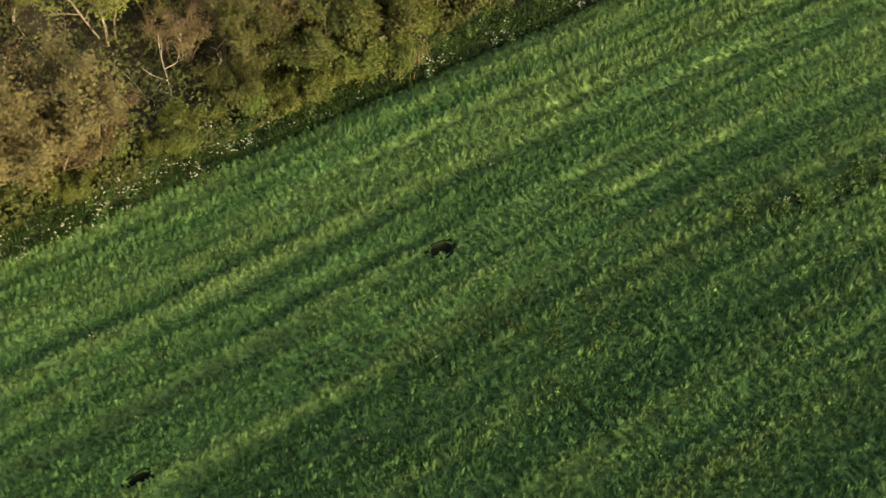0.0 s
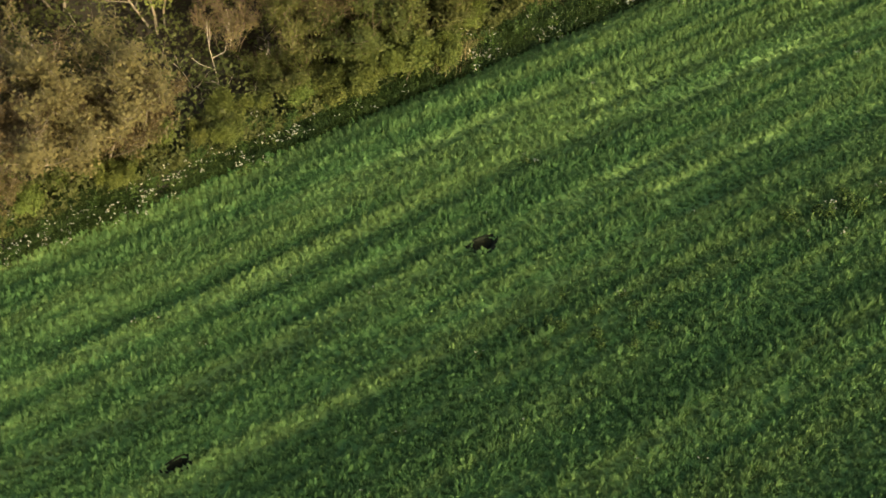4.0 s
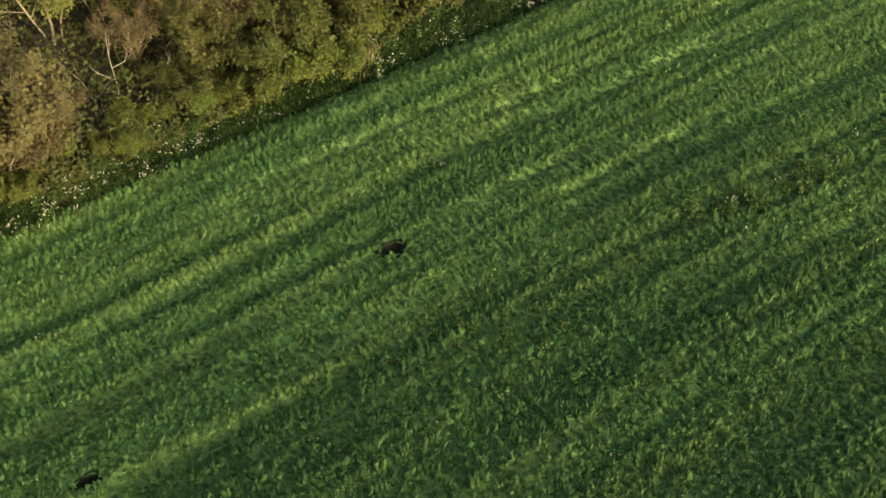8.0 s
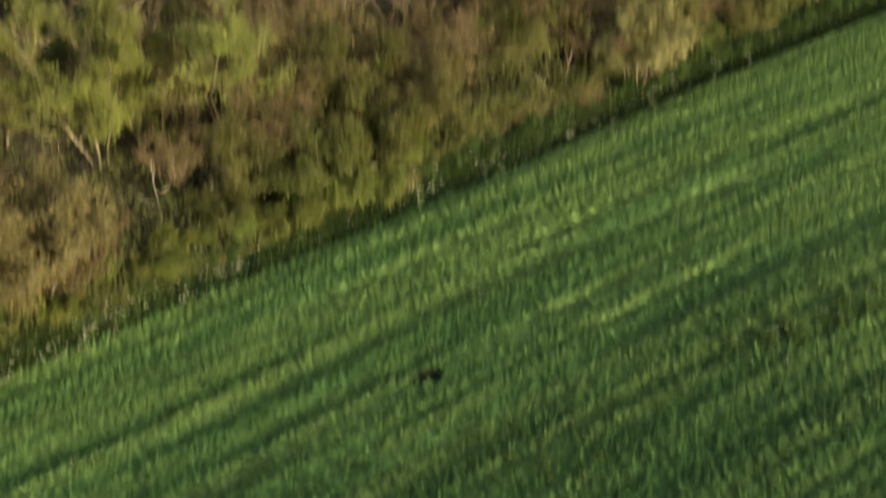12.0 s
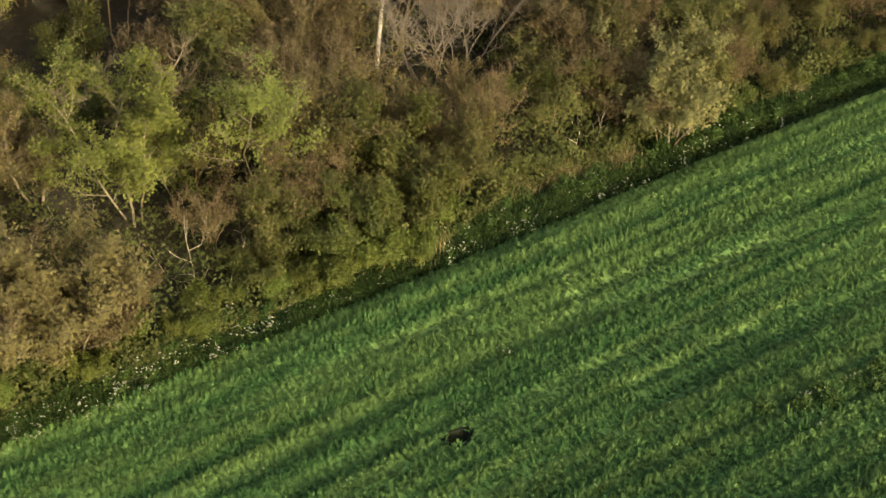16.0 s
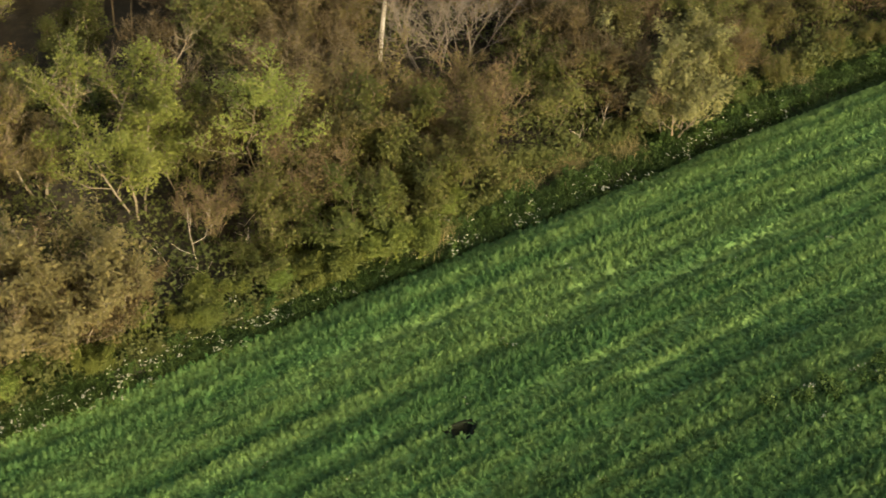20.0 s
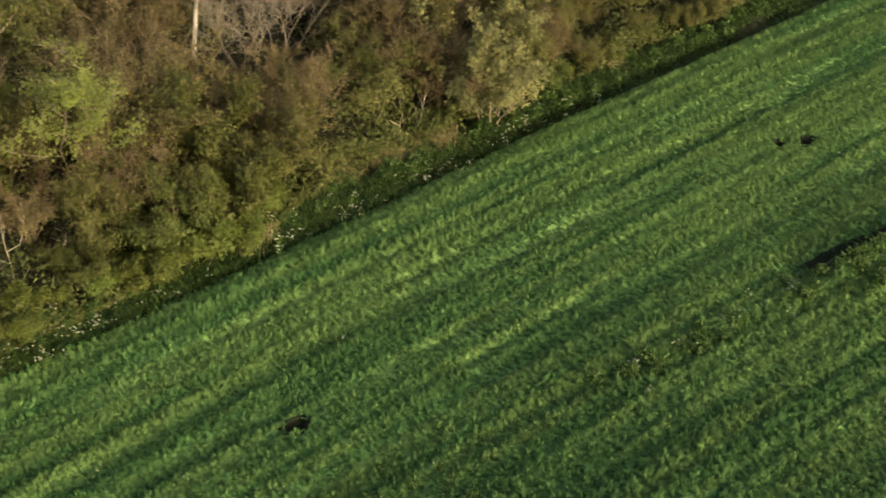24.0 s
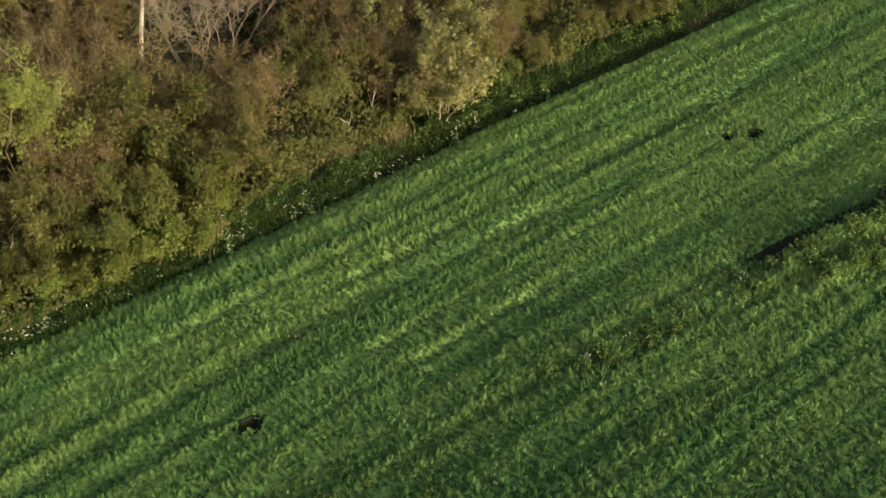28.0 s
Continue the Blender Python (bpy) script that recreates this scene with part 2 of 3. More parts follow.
def ground_material():
    m, t, p = nodes_of("turf_and_litter")
    turf = field_colour(t, (0.060, 0.150, 0.044), (0.100, 0.205, 0.060), (0.145, 0.245, 0.075))
    grain = noise_of(t, plan_coords(t), 6.0, 4.0, 0.7)
    turf = mixed(t, 0.6, turf, ramp_of(t, grain, [(0.35, (0.5, 0.5, 0.45)), (0.7, (1.25, 1.3, 1.1))]), "MULTIPLY")
    litter = ramp_of(t, noise_of(t, plan_coords(t), 2.2, 5.0, 0.7), [(0.3, (0.016, 0.014, 0.010)), (0.55, (0.030, 0.025, 0.015)), (0.75, (0.060, 0.048, 0.029))])
    sep = t.nodes.new("ShaderNodeSeparateXYZ")
    t.links.new(plan_coords(t), sep.inputs[0])
    wob = t.nodes.new("ShaderNodeMath")
    wob.operation = "MULTIPLY_ADD"
    t.links.new(noise_of(t, plan_coords(t), 0.9, 3.0), wob.inputs[0])
    wob.inputs[1].default_value = 0.8
    t.links.new(sep.outputs[1], wob.inputs[2])
    side = t.nodes.new("ShaderNodeMapRange")
    side.inputs[1].default_value, side.inputs[2].default_value = EDGE + 0.3, EDGE + 0.7
    t.links.new(wob.outputs[0], side.inputs[0])
    t.links.new(mixed(t, side.outputs[0], turf, litter), p.inputs["Base Color"])
    p.inputs["Roughness"].default_value = 0.95
    b = node(t, "ShaderNodeBump", Strength=0.6, Distance=0.05)
    t.links.new(grain, b.inputs["Height"])
    t.links.new(b.outputs[0], p.inputs["Normal"])
    return m


GRASS = grass_material()
GROUND = ground_material()
# soil darkened to near black: the shade in holes and ditches is in its colour
SHADED_SOIL = barky("shade_dark_soil", (0.006, 0.009, 0.005), (0.013, 0.017, 0.010), 0.95, 12)
VERGE = leafy("verge_leaves", (0.020, 0.047, 0.014), (0.064, 0.104, 0.030), patch=0.7, object_shift=False)
BRAMBLE = leafy("undergrowth_leaves", (0.038, 0.054, 0.017), (0.116, 0.129, 0.040), patch=0.45, object_shift=False)
DRY = leafy("dry_straw", (0.15, 0.130, 0.063), (0.30, 0.262, 0.132), patch=2, through_light=0.15, object_shift=False)
STALK = leafy("green_stalks", (0.045, 0.090, 0.020), (0.10, 0.16, 0.04), patch=2)
WEED = leafy("weed_leaves", (0.030, 0.066, 0.018), (0.076, 0.126, 0.032), patch=1.5, object_shift=False)
PETAL = leafy("white_petals", (0.55, 0.56, 0.48), (0.80, 0.80, 0.74), patch=3, object_shift=False)
LEAF = {
    "olive": leafy("olive_leaves", (0.054, 0.062, 0.019), (0.138, 0.138, 0.042)),
    "brown": leafy("budding_brown_leaves", (0.063, 0.057, 0.022), (0.160, 0.131, 0.052)),
    "russet": leafy("russet_leaves", (0.086, 0.073, 0.033), (0.190, 0.158, 0.074)),
    "bright": leafy("fresh_green_leaves", (0.088, 0.106, 0.025), (0.214, 0.236, 0.061)),
    "pale": leafy("tan_sallow_leaves", (0.075, 0.064, 0.029), (0.166, 0.136, 0.064)),
    "willow": leafy("pale_willow_leaves", (0.092, 0.088, 0.038), (0.205, 0.192, 0.088)),
    "fresh": leafy("fresh_low_leaves", (0.060, 0.086, 0.020), (0.155, 0.190, 0.048)),
    "green": leafy("dark_green_leaves", (0.043, 0.063, 0.016), (0.118, 0.146, 0.038)),
    "yellow": leafy("yellow_leaves", (0.161, 0.116, 0.030), (0.342, 0.253, 0.071)),
}
BARK = barky("brown_bark", (0.085, 0.068, 0.044), (0.19, 0.155, 0.105))
REDBARK = barky("red_brown_bark", (0.090, 0.066, 0.044), (0.185, 0.142, 0.098))
ASHBARK = barky("ash_grey_bark", (0.095, 0.084, 0.072), (0.185, 0.165, 0.142))
GREYBARK = barky("grey_bark", (0.115, 0.10, 0.075), (0.25, 0.215, 0.16))
DEADWOOD = barky("dead_wood", (0.20, 0.175, 0.14), (0.40, 0.36, 0.30), 0.85, 7)
PALEBARK = barky("pale_bark", (0.30, 0.28, 0.25), (0.54, 0.52, 0.48), 0.8, 5)


# ---- mesh helpers ----
def mesh_np(name, verts, quads=None, tris=None, material=None, even=False):
    me = bpy.data.meshes.new(name)
    parts = [np.asarray(a, np.int32) for a in (quads, tris) if a is not None and len(a)]
    loops = np.concatenate([a.ravel() for a in parts])
    sizes = np.concatenate([np.full(len(a), a.shape[1], np.int32) for a in parts])
    starts = np.concatenate([[0], np.cumsum(sizes)[:-1]]).astype(np.int32)
    me.vertices.add(len(verts))
    me.vertices.foreach_set("co", np.asarray(verts, np.float32).ravel())
    me.loops.add(len(loops))
    me.loops.foreach_set("vertex_index", loops)
    me.polygons.add(len(sizes))
    me.polygons.foreach_set("loop_start", starts)
    if even:
        me.polygons.foreach_set("use_smooth", np.ones(len(sizes), bool))
    me.update(calc_edges=True)
    if material:
        me.materials.append(material)
    return me


def part(name, me, parent, label=""):
    ob = new(name, me)
    ob.parent = parent
    return tagged(ob, label) if label else ob


def blades(rng, x, y, z, height, width, lean):
    """Bent grass blades, one for each root: verts, quads, tris."""
    n = len(x)
    a = rng.uniform(0, 6.283, n)
    d = np.stack([np.cos(a), np.sin(a), np.zeros(n)], 1)
    s = np.stack([-np.sin(a), np.cos(a), np.zeros(n)], 1)
    p = np.stack([x, y, z], 1)
    up = np.array([0, 0, 1.0])
    h, w, l = height[:, None], width[:, None], lean[:, None]
    mid = p + up * h * 0.62 + d * h * l * 0.35
    tip = p + up * h * (1 - 0.35 * l) + d * h * l
    v = np.stack([p - s * w * 0.35, p + s * w * 0.35, mid - s * w * 0.5, mid + s * w * 0.5, tip], 1).reshape(-1, 3)
    k = np.arange(n)[:, None] * 5
    return v, np.concatenate([k, k + 1, k + 3, k + 2], 1), np.concatenate([k + 2, k + 3, k + 4], 1)


def leaf_cloud(rng, centre, size, face=None, loose=0.7):
    """Small pointed leaves, one at each centre, turned towards face: verts and tris."""
    n = len(centre)
    c = rng.normal(size=(n, 3)) * (1.0 if face is None else loose)
    if face is not None:
        c = c + face
    c /= np.linalg.norm(c, axis=1)[:, None] + 1e-9
    a = np.cross(c, rng.normal(size=(n, 3)))
    a /= np.linalg.norm(a, axis=1)[:, None] + 1e-9
    b = np.cross(c, a)
    s = size[:, None]
    v = np.stack([centre - a * s * 0.5 + b * s * 0.34, centre + a * s * 0.6, centre - a * s * 0.4 - b * s * 0.42], 1)
    return v.reshape(-1, 3), np.arange(n * 3).reshape(-1, 3)


def tubes(p0, p1, r0, r1, sides=4):
    """Tapered twig pieces between paired points: verts and quads."""
    n = len(p0)
    d = p1 - p0
    d = d / (np.linalg.norm(d, axis=1)[:, None] + 1e-9)
    ref = np.where(np.abs(d[:, 2:3]) > 0.9, np.array([[1.0, 0, 0]]), np.array([[0, 0, 1.0]]))
    s = np.cross(d, ref)
    s /= np.linalg.norm(s, axis=1)[:, None] + 1e-9
    q = np.cross(d, s)
    rings = []
    for p, r in ((p0, r0), (p1, r1)):
        for k in range(sides):
            a = 6.2832 * k / sides
            rings.append(p + (s * math.cos(a) + q * math.sin(a)) * r[:, None])
    v = np.stack(rings, 1).reshape(-1, 3)
    b = np.arange(n)[:, None] * sides * 2
    quads = np.concatenate([np.concatenate([b + k, b + (k + 1) % sides, b + sides + (k + 1) % sides, b + sides + k], 1) for k in range(sides)])
    return v, quads


def pipe(pts, radii, sides=5):
    """One bent, tapering stick through the points: verts and quads."""
    pts = np.asarray(pts, float)
    rings = []
    for k, p in enumerate(pts):
        d = pts[min(k + 1, len(pts) - 1)] - pts[max(k - 1, 0)]
        d /= np.linalg.norm(d) + 1e-9
        s = np.cross(d, (0.3, 1.0, 0.1))
        s /= np.linalg.norm(s)
        q = np.cross(d, s)
        rings += [p + radii[k] * (s * math.cos(6.2832 * j / sides) + q * math.sin(6.2832 * j / sides)) for j in range(sides)]
    quads = [(k * sides + j, k * sides + (j + 1) % sides, (k + 1) * sides + (j + 1) % sides, (k + 1) * sides + j) for k in range(len(pts) - 1) for j in range(sides)]
    return np.array(rings), np.array(quads)


def grow(rng, stems, height, spread, radius, kids=(6, 5), reach=(0.45, 0.45), tilt=0.35, low=0.25, droop=0.0, bend=0.16):
    """Branch pieces of a tree or shrub from its base at the origin: those of each stem with its limbs, the twigs, and the ends."""
    bundles, twigs, ends = [], [], []

    def limb(start, way, length, r, level, steps):
        at, pts = Vector(start), [Vector(start)]
        way = Vector(way).normalized()
        for k in range(steps):
            j = bend + 0.10 * level
            way = (way + Vector((rng.normal() * j, rng.normal() * j, rng.normal() * j * 0.6 + (0.10 if level else 0.03) - droop * level))).normalized()
            nxt = at + way * (length / steps)
            if nxt.z < 0.1:
                nxt.z = 0.1
            ra, rb = r * (1 - 0.75 * k / steps), r * (1 - 0.75 * (k + 1) / steps)
            (bundles[-1][0] if level == 0 else bundles[-1][-1] if level == 1 else twigs).append((tuple(at), tuple(nxt), ra, rb))
            at = nxt
            pts.append(at.copy())
        ends.append((tuple(pts[-2]), tuple(at), level))
        if level < 2:
            count = kids[level]
            for k in range(count):
                f = low + (1 - low) * (k + rng.uniform(0.2, 0.9)) / count
                i = min(int(f * steps), steps - 1)
                root = pts[i].lerp(pts[i + 1], f * steps - i)
                a = rng.uniform(0, 6.283)
                side = Vector((math.cos(a), math.sin(a), rng.uniform(0.0, 0.7)))
                if level == 0:
                    bundles[-1].append([])
                limb(root, side + way * 0.5, length * reach[level] * (1.15 - 0.5 * f) * rng.uniform(0.7, 1.2), r * 0.45, level + 1, 3 if level == 0 else 1)

    for s in range(stems):
        a = 6.283 * s / stems + rng.uniform(-0.5, 0.5)
        lean = tilt * rng.uniform(0.4, 1.2) if stems > 1 else tilt * 0.2
        root = (math.cos(a) * spread * 0.12 * (stems > 1), math.sin(a) * spread * 0.12 * (stems > 1), -0.15)
        bundles.append([[]])
        limb(root, (math.cos(a) * lean, math.sin(a) * lean, 1), height * rng.uniform(0.75, 1.0), radius * rng.uniform(0.7, 1.1), 0, 6)
    return bundles, twigs, ends


def plant(name, seed, leaf, bark, stems, height, spread, radius, leaves=26, size=0.10, puff=0.13, skip=0.0, sides=5, shoots=0, stem="stem", split=False, label="", category="shrub", **more):
    """A tree or shrub under an Empty at its foot: each stem with its limbs, the twigs, and a crown of single leaves."""
    rng = np.random.RandomState(seed)
    bundles, twigs, ends = grow(rng, stems, height, spread, radius, **more)
    thing = tagged(new(name), label, category)
    def wooden(pname, pieces, n, over):
        p0, p1 = np.array([q[0] for q in pieces]), np.array([q[1] for q in pieces])
        r0, r1 = np.array([q[2] for q in pieces]), np.array([q[3] for q in pieces])
        v, quads = tubes(p0, p1, np.maximum(r0, 0.008), np.maximum(r1, 0.005), n)
        return part(pname, mesh_np(pname, v, quads, None, bark, True), over)

    def whole(pname, chain, n, over):
        pts, radii = [q[0] for q in chain] + [chain[-1][1]], [q[2] for q in chain] + [chain[-1][3]]
        return part(pname, mesh_np(pname, *pipe(pts, np.maximum(radii, 0.006), n), None, bark, True), over)

    for bundle in bundles:
        if split:
            main = whole(stem, bundle[0], sides + 1, thing)
            for chain in bundle[1:]:
                whole("limb", chain, 4, main)
        else:
            wooden(stem, sum(bundle, []), sides, thing)
    tagged(wooden("branchwork", twigs, 3, thing), kind="stuff")
    if shoots:
        a, b = np.repeat(np.array([e[0] for e in ends]), shoots, 0), np.repeat(np.array([e[1] for e in ends]), shoots, 0)
        n = len(a)
        way = (b - a) / (np.linalg.norm(b - a, axis=1)[:, None] + 1e-9) + rng.normal(size=(n, 3)) * 0.45 + (0, 0, 0.55)
        way /= np.linalg.norm(way, axis=1)[:, None]
        foot = a + (b - a) * rng.uniform(0.1, 1.0, n)[:, None]
        tip = foot + way * rng.uniform(0.22, 0.75, n)[:, None]
        side = np.cross(way, rng.normal(size=(n, 3)))
        side *= 0.007 / (np.linalg.norm(side, axis=1)[:, None] + 1e-9)
        other = np.cross(way, side)
        v = np.stack([foot - side, foot + side, tip, foot - other, foot + other, tip], 1).reshape(-1, 3)
        tagged(part("twigwork", mesh_np("twigwork", v, None, np.arange(n * 6).reshape(-1, 3), bark), thing), kind="stuff")
    if leaf and leaves:
        tips = [e for e in ends if rng.rand() > skip]
        a, b = np.array([e[0] for e in tips]), np.array([e[1] for e in tips])
        n = np.maximum(1, (leaves * rng.uniform(0.5, 1.5, len(tips))).astype(int))
        i = np.repeat(np.arange(len(tips)), n)
        f = rng.uniform(0, 1.15, len(i))[:, None]
        c = a[i] + (b[i] - a[i]) * f + rng.normal(size=(len(i), 3)) * puff
        c[:, 2] = np.maximum(c[:, 2], 0.05)
        out = c - np.array([0, 0, height * 0.45])
        out = out / (np.linalg.norm(out, axis=1)[:, None] + 1e-9) + (0, 0, 0.35)
        v, t = leaf_cloud(rng, c, size * 1.18 * rng.uniform(0.6, 1.4, len(i)), out)
        tagged(part("crown", mesh_np("crown", v, None, t, leaf), thing), kind="stuff")
    return thing


# ---- the ground: one sheet to the horizon ----
def on_sight(x, y):
    """The place on the relief that lies on the line from the eye to (x, y) on the level."""
    z = 0.0
    for _ in range(20):
        k = 1 - z / EYE[2]
        u, v = to_plan(x * k, y * k)
        z = float(terrain(u, v)) + 0.1
    return x * k, y * k


HOLES = [(*on_sight(a, b), c, d) for a, b, c, d in [(0.59, 29.2, 0.46, 0.34), (21.16, 43.12, 0.44, 0.30), (20.0, 43.0, 0.28, 0.28), (-7.2, 21.25, 0.40, 0.22)]]


def ground():
    us = np.concatenate([[-3000, -900, -300, -120, -60, -30], np.arange(-12, 76, 0.5), [80, 95, 130, 300, 900, 3000]])
    vs = np.concatenate([[-3000, -900, -300, -120, -60, -30, -15], np.arange(-6, 34, 0.14), np.arange(34, 70, 0.5), [75, 90, 130, 300, 900, 3000]])
    for hx, hy, _, _ in HOLES:
        u0, v0 = to_plan(hx, hy)
        us, vs = np.union1d(us, u0 + np.arange(-0.6, 0.61, 0.06)), np.union1d(vs, v0 + np.arange(-0.45, 0.46, 0.05))
    U, V = np.meshgrid(us, vs, indexing="ij")
    x, y = to_world(U, V)
    z = terrain(U, V)
    k = np.arange(len(us) * len(vs)).reshape(len(us), len(vs))
    quads = np.stack([k[:-1, :-1], k[1:, :-1], k[1:, 1:], k[:-1, 1:]], -1).reshape(-1, 4)
    dug = np.zeros(len(us) * len(vs), bool)
    for hx, hy, wide, deep in HOLES:
        u0, v0 = to_plan(hx, hy)
        dug |= (((U - u0) / wide) ** 2 + ((V - v0) / deep) ** 2 < 0.85 ** 2).ravel()
    quads = quads[~dug[quads].all(1)]
    me = mesh_np("ground", np.stack([x, y, z], -1).reshape(-1, 3), quads, None, GROUND, True)
    return tagged(new("ground", me), "mown grass field in faint ridges running into leaf litter", "ground", kind="structure")


ground()


def clear_of_holes(x, y):
    keep = np.ones(len(x), bool)
    for hx, hy, a, b in HOLES:
        u, v = to_plan(x - hx, y - hy)
        keep &= (u / a) ** 2 + (v / b) ** 2 > 0.8
    return keep


def in_sward(u, v):
    """The stretch of the field that is set with single tufts."""
    return (v > 22.2 - 0.72 * (u - 2.5)) & (v > 9) & (v > 9.0 + 0.6 * (u - 28)) & (u > 0.6 + 0.34 * (v - 23))


def field_grass():
    """Tufts on a shaken grid: each a fan of leaning blades round its own middle."""
    rng = np.random.RandomState(11)
    step = 0.155
    gu, gv = np.meshgrid(np.arange(-1, 62, step), np.arange(9, EDGE + 0.05, step), indexing="ij")
    u, v = gu.ravel() + rng.uniform(-0.5, 0.5, gu.size) * step, gv.ravel() + rng.uniform(-0.5, 0.5, gu.size) * step
    keep = in_sward(u, v) & (rng.rand(len(u)) > 0.95 * smooth(0.6, 0.95, furrow(u, v)))
    x, y = to_world(u, v)
    keep &= clear_of_holes(x, y)
    u, v, x, y = u[keep], v[keep], x[keep], y[keep]
    n = len(u)
    tall = 0.80 + 0.22 * rows(u, v) + 0.16 * wave(u, v, 21, 14, 1.6) + 0.16 * wave(u, v, 23, 0.9, 0.8) - 0.12 * dips(u, v) + (0.20 - 0.09 * smooth(20, 34, u) + 0.12 * smooth(22, 18, v)) * rng.normal(size=n)
    tall = np.clip(tall, 0.28, 1.75) * (1 - 0.35 * smooth(0.3, 0.9, furrow(u, v))) + 1.2 * weed_bank(u, v)
    broad = 0.75 + 0.35 * rng.rand(n) + 0.35 * smooth(22, 18, v)
    tone = np.clip(0.5 + 0.20 * rng.normal(size=n), 0, 1)
    per = 17
    i = np.repeat(np.arange(n), per)
    m = n * per
    a, r = rng.uniform(0, 6.283, m), np.sqrt(rng.uniform(0, 1, m))
    out = np.stack([np.cos(a), np.sin(a)], 1)
    h = 0.20 * tall[i] * (1.12 - 0.45 * r * r) * rng.uniform(0.75, 1.15, m)
    size = 0.105 * broad[i] * (0.6 + 0.4 * tall[i])
    root = np.stack([x[i], y[i]], 1) + out * (r * size * 0.45)[:, None]
    tip = np.stack([x[i], y[i]], 1) + out * (r * size)[:, None] + rng.normal(size=(m, 2)) * 0.018
    w = rng.uniform(0.032, 0.062, m) * (0.8 + 0.3 * broad[i])
    b = a + rng.normal(size=m) * 0.9
    side = np.stack([-np.sin(b), np.cos(b)], 1) * w[:, None]
    mid = root * 0.45 + tip * 0.55
    bu, bv = to_plan(root[:, 0], root[:, 1])
    z = terrain(bu, bv)
    low = np.concatenate([root, (z - 0.01)[:, None]], 1)
    flat = np.concatenate([side, np.zeros((m, 1))], 1)
    belly = np.concatenate([mid, (z + 0.62 * h)[:, None]], 1)
    top = np.concatenate([tip, (z + h)[:, None]], 1)
    verts = np.stack([low - flat * 0.3, low + flat * 0.3, belly + flat * 0.5, belly - flat * 0.5, top], 1).reshape(-1, 3)
    k = np.arange(m)[:, None] * 5
    me = mesh_np("grass", verts, np.concatenate([k, k + 1, k + 2, k + 3], 1), np.concatenate([k + 3, k + 2, k + 4], 1), GRASS)
    du, dv = (terrain(bu + 0.1, bv) - terrain(bu - 0.1, bv)) / 0.2, (terrain(bu, bv + 0.1) - terrain(bu, bv - 0.1)) / 0.2
    du, dv = np.clip(du, -0.15, 0.15), np.clip(dv, -0.22, 0.02)
    sward = np.stack([-CU * du + SU * dv, -SU * du - CU * dv, np.ones(m)], 1)
    sward[:, :2] += out * (0.30 * r)[:, None]
    sward /= np.linalg.norm(sward, axis=1)[:, None]
    me.attributes.new("sward_normal", "FLOAT_VECTOR", "POINT").data.foreach_set("vector", np.repeat(sward, 5, 0).astype(np.float32).ravel())
    me.attributes.new("tuft_tone", "FLOAT", "POINT").data.foreach_set("value", np.repeat(tone[i], 5).astype(np.float32))
    tagged(new("grass", me), "lush green meadow grass in tufts along faint rows", "grass", kind="stuff")


field_grass()


# open ground in the wood, where the gaps between the trees are dark: x, y and half widths
GLADES = [(-13.19, 45.93, 6.0, 5.6), (-10.25, 36.34, 3.0, 3.0), (-13.97, 35.8, 2.4, 3.0), (-0.76, 45.19, 3.4, 2.6), (-11.3, 32.42, 4.0, 1.6), (4.92, 42.71, 1.2, 1.0), (3.25, 41.63, 2.4, 1.0), (6.69, 43.71, 1.6, 0.9)]


def verge():
    rng = np.random.RandomState(12)
    n = 80000
    u = rng.uniform(-2, 62, n)
    v = EDGE + 0.1 + np.abs(rng.normal(size=n)) * (0.75 + 0.75 * smooth(20, 25, u))
    x, y = to_world(u, v)
    h = 0.34 * rng.uniform(0.4, 1.4, n) * (0.8 + 0.5 * wave(u, v, 31, 3, 1.5))
    h = np.clip(h, 0.08, 0.9)
    verts, quads, tris = blades(rng, x, y, terrain(u, v) - 0.01, h, rng.uniform(0.03, 0.06, n), rng.uniform(0.3, 1.1, n))
    tagged(new("verge_grass", mesh_np("verge_grass", verts, quads, tris, VERGE)), "dark green tall grass in the ditch along the field", "grass", kind="stuff")
    n = 125000
    u = rng.uniform(-3, 64, n)
    v = EDGE + 0.75 + 0.9 * smooth(20, 25, u) + rng.uniform(0, 1, n) ** 2.0 * 31
    x, y = to_world(u, v)
    open_ground = (((x - GLADES[0][0]) / GLADES[0][2]) ** 2 + ((y - GLADES[0][1]) / GLADES[0][3]) ** 2 < 1)
    u, v = u[~open_ground], v[~open_ground]
    n = len(u)
    mound = np.clip(0.5 + 0.9 * wave(u, v, 41, 3.5, 2.2), 0, 2)
    fold = 0.7 * np.clip(wave(u, v, 43, 1.1, 0.8), 0, 1.2)
    top = 0.18 + fold * smooth(EDGE + 0.6, EDGE + 1.4, v) + smooth(EDGE + 0.6, EDGE + 1.8, v) * (0.25 + 0.75 * mound)
    x, y = to_world(u, v)
    z = terrain(u, v) + top * np.sqrt(rng.uniform(0.02, 1, n))
    v3, t3 = leaf_cloud(rng, np.stack([x, y, z], 1), rng.uniform(0.08, 0.19, n), np.array([0.6 * SU, -0.6 * CU, 0.5]), 0.7)
    tagged(new("undergrowth", mesh_np("undergrowth", v3, None, t3, BRAMBLE)), "olive bramble and weed undergrowth at the foot of the hedge", "undergrowth", kind="stuff")


verge()


SHADE_BED = {0.0: 0.015, 0.3: 0.02, 0.55: 0.03, 0.8: 0.035, 1.0: 0.04, 1.25: -0.04}
BOWL = {0.0: -0.34, 0.3: -0.32, 0.55: -0.20, 0.8: -0.01, 1.0: 0.015, 1.25: -0.05}


